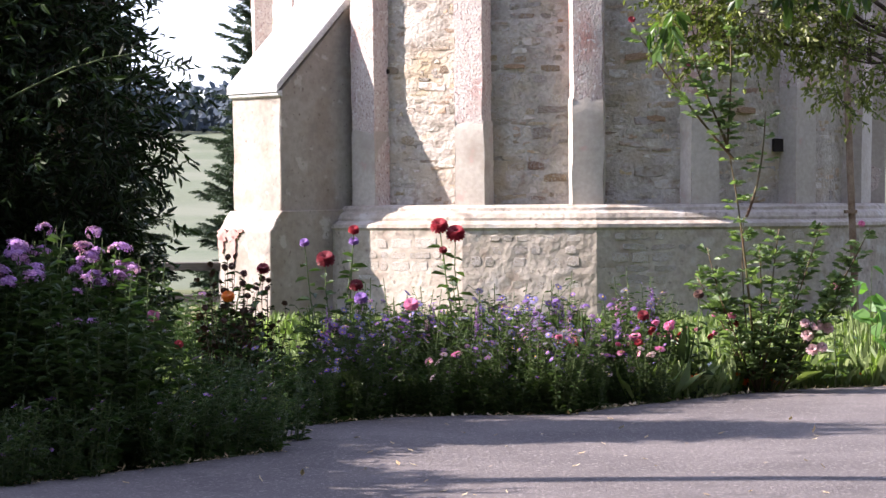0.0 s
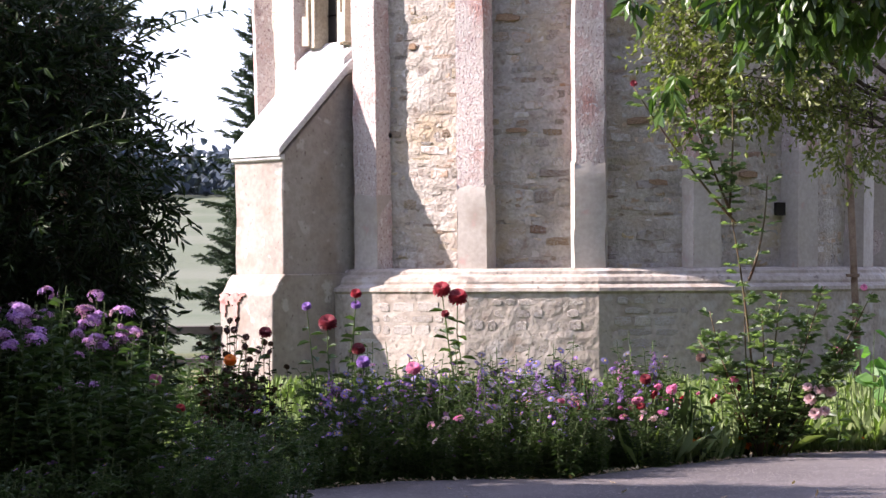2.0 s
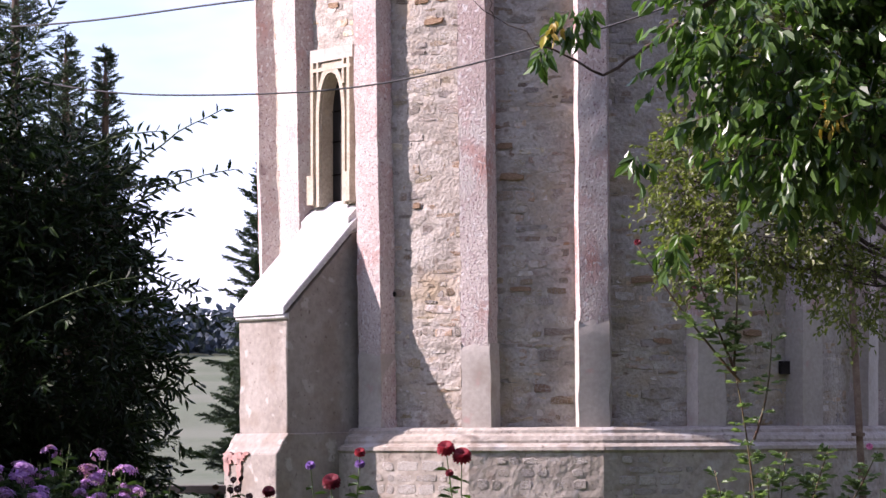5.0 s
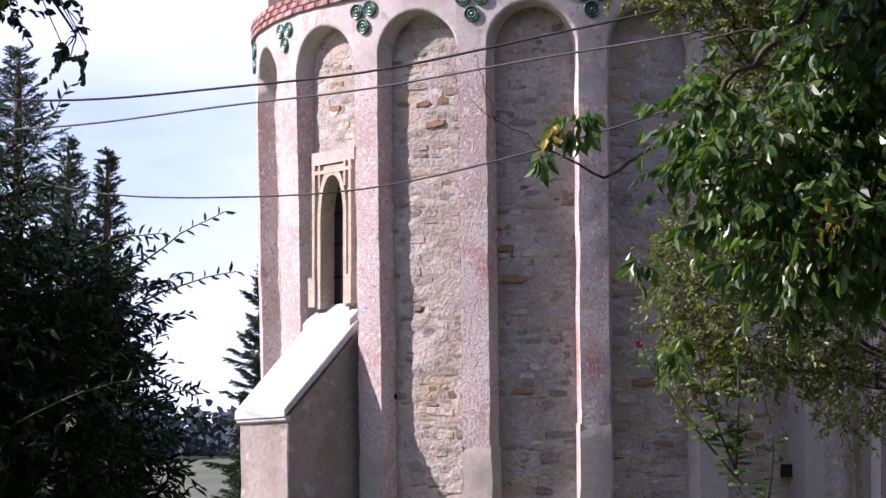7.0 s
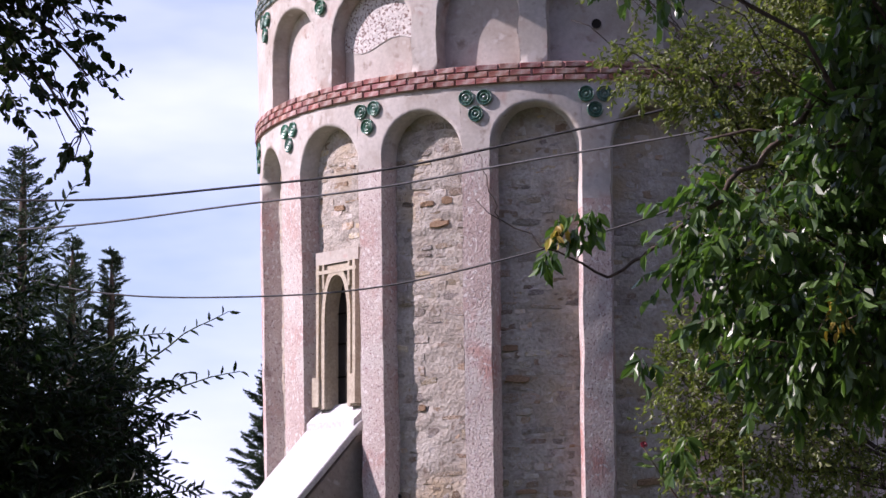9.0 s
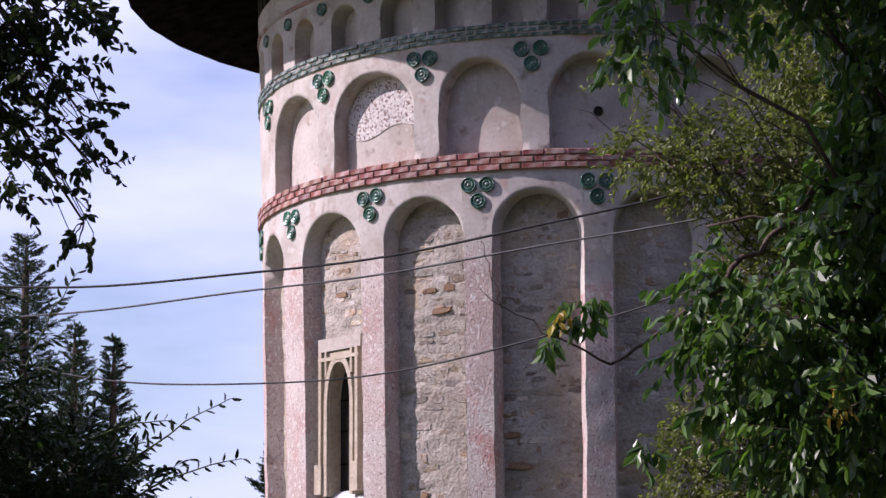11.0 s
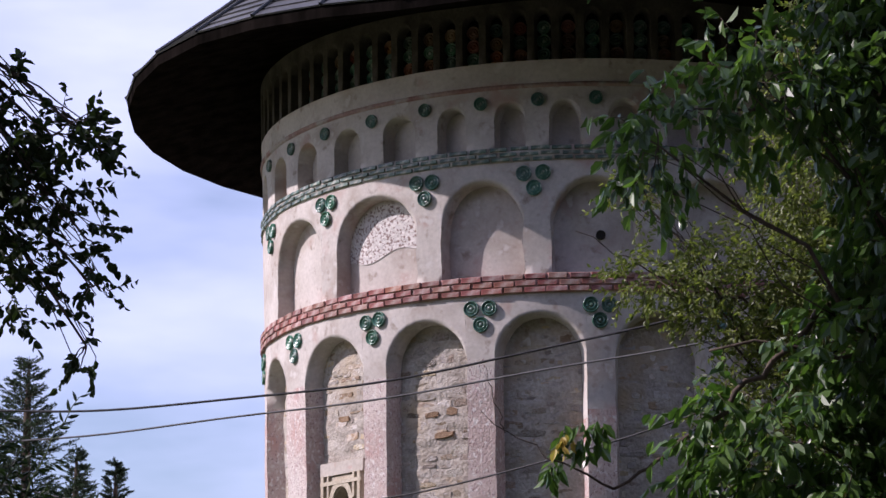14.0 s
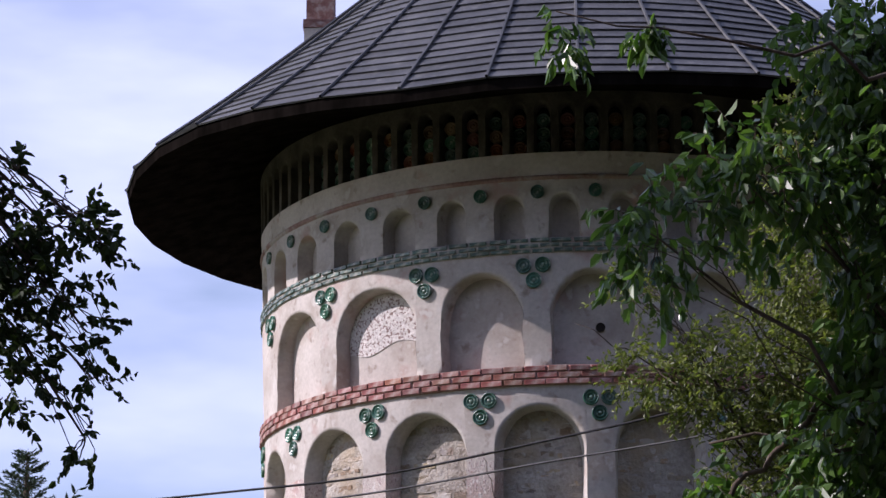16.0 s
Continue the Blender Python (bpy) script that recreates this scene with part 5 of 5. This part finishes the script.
spire = plant("larkspur", "slender larkspur with violet and magenta flower spikes", "flower", "larkspur spikes", 3, 0.98, 0.16, 12, 0.07, 0.2, 3, ["magenta", "violet", "deep"], 0.032, "spike", low=0.6)
spread_copies(spire, scatter(11, 0.3, 1.75, 0.7, 1.6, 0.75, 1.08) + scatter(3, -0.9, 0.2, 0.8, 1.5, 0.75, 0.95))

# single tall dahlias
for x, y, h, col, r, lean, lab in (
        (0.16, 20.5, 1.46, "red", 0.075, -0.19, "tall dahlia with a bright red double head"), (0.20, 20.5, 1.40, "red", 0.080, -0.10, "tall dahlia with a bright red double head"),
        (0.14, 20.45, 1.26, "crimson", 0.035, -0.14, "dahlia stem with a half-open red bud"), (-0.85, 20.0, 1.21, "crimson", 0.075, -0.07, "dark crimson dahlia nodding above the asters"),
        (-0.80, 20.1, 1.43, "red", 0.045, 0.10, "slender dahlia with a flat red head"), (-0.95, 20.1, 1.33, "violet", 0.04, -0.14, "tall violet aster on a thin stem"),
        (-0.75, 20.1, 1.34, "violet", 0.04, 0.05, "tall violet aster on a thin stem"), (-0.72, 20.0, 1.00, "crimson", 0.055, 0.04, "withered dark dahlia head"),
        (-0.66, 19.9, 0.90, "violet", 0.055, 0.02, "violet aster head on a stiff stem"), (-1.50, 19.2, 1.15, "crimson", 0.05, 0.15, "red dahlia among dry stalks"),
        (-1.60, 19.0, 0.95, "orange", 0.05, 0.0, "faded orange dahlia among dry stalks"), (-0.25, 19.9, 0.85, "pink", 0.06, 0.0, "magenta dahlia above the asters"),
        (-1.95, 16.3, 0.92, "pink", 0.045, 0.10, "magenta flower between the phlox"), (-1.72, 16.6, 0.72, "red", 0.032, 0.0, "small red flower at the bed's corner"),
        (3.35, 21.9, 0.92, "pink", 0.055, 0.02, "pink rose head beside the rose bush"), (1.62, 20.7, 0.72, "crimson", 0.05, 0.0, "dark red dahlia in the bed"), (1.85, 20.95, 0.62, "pink", 0.045, 0.0, "raspberry dahlia in the bed"), (2.1, 21.0, 0.88, "brown", 0.045, 0.0, "dark withered flower head")):
    ob = thing("dahlia", (x, y, 0), lab, "flower", "dahlias")
    g, gl = Geo(), Geo()
    pts = stalk(g, gl, (0, 0, 0), (lean, 0, h), 0.008, 20, 0.16, 0.5, 0.05, 0.86, 0.12)
    child("stem", g.mesh("stem", M["stem"]), ob)
    child("leaves", gl.mesh("leaves", M["leaf_bed"]), ob)
    g = Geo()
    g.add(*petals(pts[-1], (lean * 0.6, -0.5, 0.8), r, 14, 0.24, -0.45, 7))
    child("flower_head", g.mesh("flower_head", PETALS[col]), ob)
# dry stalks with withered heads in front of the buttress
dry = plant("dry_stalks", "dry brown stalks with withered heads", "plant", "dry stalks", 8, 1.25, 0.2, 16, 0.10, 0.45, 9, ["brown"], 0.032, "ball", "leaf_hang", True, "drystem", 1, split=True)
spread_copies(dry, [(-1.62, 19.2, 0, 1.0), (-1.42, 19.3, 100, 0.92), (-1.75, 19.4, 200, 0.95), (-1.30, 19.5, 250, 0.85), (-1.55, 19.5, 300, 1.0), (-1.5, 19.0, 30, 0.9), (-1.68, 19.1, 150, 0.85)])
sword = plant("iris_leaves", "upright sword-shaped leaves of a spent iris", "plant", "iris clumps", 12, 0.9, 0.14, 0, 0.1, 0.1, 0, ["violet"], 0.02, "daisy")
g = Geo()
for k in range(16):
    a = rng.uniform(0, math.tau)
    v, f = leaf_arrays(np.array([[math.cos(a) * 0.04, math.sin(a) * 0.04, 0]]), unit(np.array([[math.cos(a) * 0.22, math.sin(a) * 0.22, 1.0]])), [rng.uniform(0.6, 1.0)], 0.045, 0.1)
    g.add(v, f.tolist())
child("blades", g.mesh("blades", M["leaf_bed"]), sword)
spread_copies(sword, [(1.0, 20.4, 0, 0.85), (1.92, 21.0, 0, 0.7)])

# rose bush with long canes
rose = thing("rose_bush", (2.64, 21.5, 0), "tall rose bush with long arching canes and pale pink roses", "rose bush")
g, gl, gp = Geo(), Geo(), Geo()
CANES = [((0, 0, 0), (-0.12, -0.1, 1.55), (-0.28, -0.1, 2.2)), ((-0.20, -0.1, 1.98), (-0.70, -0.1, 2.55), (-1.06, -0.2, 3.12)), ((-0.24, -0.1, 2.05), (-0.42, -0.1, 2.5), (-0.55, -0.1, 2.85)), ((-0.10, -0.1, 1.5), (0.05, -0.1, 1.85), (0.06, -0.1, 2.38)), ((-0.26, -0.1, 2.1), (-0.20, 0, 2.6), (-0.22, 0, 3.15)),
         ((0.1, 0, 0), (0.35, 0, 0.9), (0.55, 0, 1.45)), ((0.15, 0, 0), (0.55, 0.1, 0.7), (0.85, 0.1, 1.15)), ((-0.05, 0, 0), (-0.3, 0, 0.75), (-0.42, 0, 1.25)), ((0.05, 0, 0), (0.12, 0.1, 0.9), (0.20, 0.1, 1.4)), ((0, 0, 0), (-0.15, 0.1, 0.8), (-0.10, 0.1, 1.5)), ((0.1, 0, 0), (0.4, -0.1, 0.5), (0.7, -0.1, 0.8)), ((0.2, 0, 0), (0.7, 0, 0.9), (0.95, 0, 1.4)),
         ((0, 0, 0), (0.1, -0.2, 0.6), (0.25, -0.3, 1.0)), ((0, 0, 0), (-0.2, -0.2, 0.5), (-0.35, -0.3, 0.85)), ((0.1, 0, 0), (0.3, 0.2, 0.7), (0.45, 0.2, 1.2)), ((0.1, 0, 0), (0.3, -0.2, 0.4), (0.5, -0.3, 0.65)), ((-0.05, 0, 0), (-0.25, 0.1, 0.6), (-0.5, 0.1, 1.0)), ((0.15, 0, 0), (0.5, 0.1, 0.5), (0.75, 0.2, 0.9)), ((0, 0, 0), (0.05, -0.1, 0.7), (0.0, -0.15, 1.25))]
for i, (a, b, c) in enumerate(CANES):
    A, B, C = map(np.array, (a, b, c))
    pts = [tuple(A * (1 - t) ** 2 + 2 * B * t * (1 - t) + C * t * t) for t in np.linspace(0, 1, 9)]
    g = Geo()
    g.tube(pts, 0.013 if i < 5 else 0.009, 0.004, 6)
    child("cane", g.mesh("cane", M["redstem"], True), rose)
    pa = np.array(pts)
    tall = i in (0, 1, 2, 3, 4)
    for k in range((22, 16, 32, 14, 32)[i] if tall else 42):
        t = rng.uniform(0.12, 0.99) * 7.99
        q = pa[int(t)] + (pa[int(t) + 1] - pa[int(t)]) * (t % 1)
        w = unit(np.array([rng.normal(), rng.normal(), 0.35]))
        for s, off in ((0.0, 0.09), (0.9, 0.06), (-0.9, 0.06), (0.9, 0.025), (-0.9, 0.025)):
            d = unit(w + np.cross(w, [0, 0, 1]) * s)
            v, f = leaf_arrays((q + w * off)[None], d[None], [0.080 * rng.uniform(0.7, 1.2)], 0.62, 0.2, 0.6)
            gl.add(v, f.tolist())
child("leaves", gl.mesh("leaves", M["leaf_rose"]), rose)
for q, r, c in (((0.38, -0.3, 0.52), 0.05, "faded"), ((0.46, -0.3, 0.60), 0.05, "faded"), ((0.55, -0.28, 0.58), 0.05, "faded"), ((0.42, -0.3, 0.40), 0.05, "faded"), ((0.50, -0.3, 0.42), 0.045, "faded"), ((0.36, -0.3, 0.62), 0.04, "faded"), ((-1.06, -0.2, 3.15), 0.03, "crimson"), ((0.88, 0.0, 1.44), 0.03, "pink"), ((-0.58, -0.1, 2.78), 0.02, "pink")):
    h = Geo()
    h.add(*petals(q, (0, -0.7, 0.5), r, 9, 0.34, 0.0, 4))
    child("rose_blossom", h.mesh("rose_blossom", PETALS[c]), rose)
# big-leaved squash plant beside it
sq_pl = thing("squash_plant", (3.75, 22.6, 0), "squash plant with large bright green leaves", "plant")
gl, g = Geo(), Geo()
for k in range(26):
    q = np.array([rng.uniform(-0.35, 0.5), rng.uniform(-0.2, 0.3), rng.uniform(0.35, 1.05)])
    v, f = leaf_arrays(q[None], unit(np.array([[rng.normal() * 0.6, -0.6 + rng.normal() * 0.4, rng.uniform(-0.6, 0.1)]])), [rng.uniform(0.13, 0.2)], 0.95, 0.2, 0.5)
    gl.add(v, f.tolist())
    g.tube([(q[0] * 0.5, q[1] * 0.5, 0), tuple(q * 0.7), tuple(q)], 0.006, 0.003, 4)
child("leaves", gl.mesh("leaves", M["leaf_bright"]), sq_pl)
child("stem_clump", g.mesh("stem_clump", M["stem"]), sq_pl)

# grass between the beds and the church, leaf litter along the road
n = 90000
x, y = rng.uniform(-4.2, 6.2, n), rng.uniform(17.5, 29.2, n)
d = np.hypot(x - AX, y - AY)
edge = np.array([road_y(a) for a in x])
ok = (y > np.where(x > 1.5, edge + 0.12, np.where(x > -1.1, edge + 1.3, 18.8))) & (d > 4.3)
x, y, d = x[ok], y[ok], d[ok]
tall = np.where(d < 5.8, 1.7, np.where(x > 0.9, 1.5, 1.0)) * rng.uniform(0.10, 0.27, len(x))
p = np.stack([x, y, np.zeros(len(x))], 1)
w = unit(np.stack([rng.normal(size=len(x)) * 0.34, rng.normal(size=len(x)) * 0.3, np.ones(len(x))], 1))
lv, lf = leaf_arrays(p, w, tall, 0.028, 0.25)
tagged(new("grass", mesh_of("grass", lv, lf, M["grass"])), "uncut bright green grass before the church", "grass", kind="stuff")
pts = np.array([q for q in line if -4 < q[0] < 5])
i = rng.integers(0, len(pts), 520)
p = np.concatenate([pts[i] + rng.normal(size=(520, 2)) * np.array([0.05, 0.07]), np.full((520, 1), 0.034)], 1)
ex = np.stack([rng.uniform(-2, 3.5, 60), rng.uniform(13.5, 19.0, 60), np.full(60, 0.034)], 1)
p = np.concatenate([p, ex])
w = unit(np.stack([rng.normal(size=len(p)), rng.normal(size=len(p)), np.abs(rng.normal(size=len(p))) * 0.2], 1))
lv, lf = leaf_arrays(p, w, rng.uniform(0.025, 0.06, len(p)), 0.5, -0.2, 0.8)
lv[:, 2] = np.maximum(lv[:, 2], 0.033)
tagged(new("leaf_litter", mesh_of("leaf_litter", lv, lf, M["litter"])), "dry fallen leaves along the asphalt edge", "leaf litter", kind="stuff")

# ---- pieces of the church walls: bricks and stones, shared meshes ----


def brick_mesh(name, L, d, h, material):
    b = 0.006
    v = []
    for y, ins in ((0.0, 0.0), (-d + b, 0.0), (-d, b)):
        v += [(-L / 2 + ins, y, -h / 2 + ins), (L / 2 - ins, y, -h / 2 + ins), (L / 2 - ins, y, h / 2 - ins), (-L / 2 + ins, y, h / 2 - ins)]
    f = [[8, 9, 10, 11]]
    for a in (0, 4):
        f += [[a + i, a + (i + 1) % 4, a + 4 + (i + 1) % 4, a + 4 + i] for i in range(4)]
    return mesh_of(name, v, f, material)


def brick_band(name, z0, courses, h, L, joint, material, bed, label, r):
    band = ring(name, [(r - 0.15, z0), (r + 0.004, z0 + 0.002), (r + 0.004, z0 + courses * h - 0.002), (r - 0.2, z0 + courses * h)], M[bed], church, -105, 105, 3, 0.004, label)
    me = brick_mesh("brick", L, 0.035, h - joint, M[material])
    step = math.degrees((L + joint) / r)
    for c in range(courses):
        th = -94 + (c % 2) * step / 2 + rng.uniform(-0.4, 0.4)
        while th < 66:
            child("brick", me, band, stand(th, r - 0.012 + rng.uniform(-0.005, 0.006), z0 + (c + 0.5) * h + rng.uniform(-0.004, 0.004), rng.uniform(0.9, 1.06), 1, rng.uniform(0.9, 1.04), rng.uniform(-1, 1)))
            th += step


brick_band("red_brick_band", 7.91, 3, 0.077, 0.235, 0.012, "redbrick", "flush", "band of three courses of red brick", R + 0.02)
brick_band("green_brick_band", 9.495, 3, 0.063, 0.22, 0.018, "greenbrick", "cream", "band of green glazed brick courses", R + 0.0)


def stone_mesh(seed):
    """A flat field stone about one unit wide and high, proud of the wall by one unit of depth."""
    q = np.random.default_rng(seed)
    n = 10
    rim, face = [], []
    for i in range(n):
        a = i * math.tau / n + q.uniform(-0.15, 0.15)
        c, s = math.cos(a), math.sin(a)
        e = 1 / max(abs(c), abs(s)) ** 0.97
        x, z = c * e * 0.5 * q.uniform(0.88, 1.0), s * e * 0.5 * q.uniform(0.84, 1.0)
        rim.append((x, 0.6, z))
        face.append((x * 0.93, -q.uniform(0.5, 1.0), z * 0.82))
    return rim + face, [[i, (i + 1) % n, n + (i + 1) % n, n + i] for i in range(n)] + [list(range(n, 2 * n))]


SHAPES = [stone_mesh(s) for s in range(14)]
KINDS = ("stone", "stone_warm", "stone_brown")
STONES = {k: [mesh_of("stone", v, f, M[k]) for v, f in SHAPES] for k in KINDS}
rest = {k: Geo() for k in KINDS}
made = 0
for bay, (a, b) in enumerate(LOW):
    z = 1.63
    near = bay in (3, 4)
    while z < 7.62:
        h = rng.uniform(0.04, 0.12) if rng.random() < 0.8 else rng.uniform(0.10, 0.16)
        th = a + rng.uniform(-1.5, 1.0)
        while th < b:
            wd = rng.uniform(0.07, 0.24) if rng.random() < 0.7 else rng.uniform(0.2, 0.4)
            dt = math.degrees(wd / 3.78)
            c = th + dt / 2
            th += dt + math.degrees(rng.uniform(0.005, 0.04) / 3.78)
            if rng.random() < 0.10 or (bay == 2 and z < 6.25 and z > 3.9 and -58.5 < c < -41.5) or (abs(c - 36.9) < 3.2 and abs(z - 2.25) < 0.16):
                continue
            m = stand(c, 3.775 + rough_r(c, z, 0.02), z + h / 2 + rng.uniform(-0.02, 0.02), wd, rng.uniform(0.003, 0.019), h, rng.uniform(-5, 5))
            i = rng.integers(0, 14)
            warm = noise.noise(Vector((c * 0.06, z * 0.7, 2.0)))
            p = rng.random() - 0.35 * warm
            k = KINDS[0 if p > 0.38 else 1 if p > 0.06 else 2]
            if near and made < 300 and rng.random() < 0.62:
                child("stone", STONES[k][i], back_wall, m)
                made += 1
            else:
                rest[k].add([tuple(m @ Vector(p)) for p in SHAPES[i][0]], SHAPES[i][1])
        z += h + rng.uniform(0.0, 0.022)
for th, z, wd, h in ((-13.3, 4.49, 0.30, 0.11), (-27.2, 6.35, 0.26, 0.10), (-29.5, 6.6, 0.2, 0.08), (-25.6, 6.62, 0.15, 0.12), (-12.0, 3.2, 0.26, 0.07), (9.0, 3.3, 0.30, 0.10), (12.5, 2.6, 0.24, 0.09), (-14.5, 4.85, 0.2, 0.09), (30.0, 2.7, 0.28, 0.1), (-50.0, 6.7, 0.22, 0.09), (-31.0, 4.2, 0.1, 0.09)):
    ob = child("ochre_stone", mesh_of("ochre_stone", *SHAPES[int(abs(th)) % 14], M["ochre"]), back_wall, stand(th, 3.775, z, wd, 0.034, h, rng.uniform(-5, 5)))
PSTONES = [mesh_of("stone", v, f, M["plinth_block"]) for v, f in SHAPES]
# rubble panels in the plinth's faces
for a, b, z0, z1 in ((-36.5, -21.5, 0.35, 1.2), (-16.5, -2.0, 0.35, 1.22), (4.5, 18.5, 0.35, 1.22), (23.0, 38.5, 0.35, 1.22)):
    z = z0
    ca, cb = [q for q in zip(CORNER, CORNER[1:]) if q[0] < a < q[1]][0]
    while z < z1:
        h = rng.uniform(0.06, 0.13)
        th = a + rng.uniform(-1.5, 1.0)
        while th < b:
            wd = rng.uniform(0.08, 0.32)
            c = th + math.degrees(wd / 4.2) / 2
            th += math.degrees((wd + rng.uniform(0.01, 0.05)) / 4.2)
            if rng.random() < 0.12 or c > b:
                continue
            half, m0 = (cb - ca) / 2, (ca + cb) / 2
            rr = 4.297 * math.cos(radians(half)) / math.cos(radians(c - m0))
            m = Matrix.Translation(on(c, rr - 0.002, z + h / 2)) @ Matrix.Rotation(radians(m0), 4, "Z") @ Matrix.Rotation(radians(rng.uniform(-4, 4)), 4, "Y") @ Matrix.Diagonal((wd, rng.uniform(0.003, 0.011), h, 1))
            child("stone", PSTONES[rng.integers(0, 14)], plinth, m)
        z += h + rng.uniform(0.01, 0.035)
for k in KINDS:
    child("rubble", rest[k].mesh("rubble", M[k + "_far"]), back_wall, None, "", "stuff")
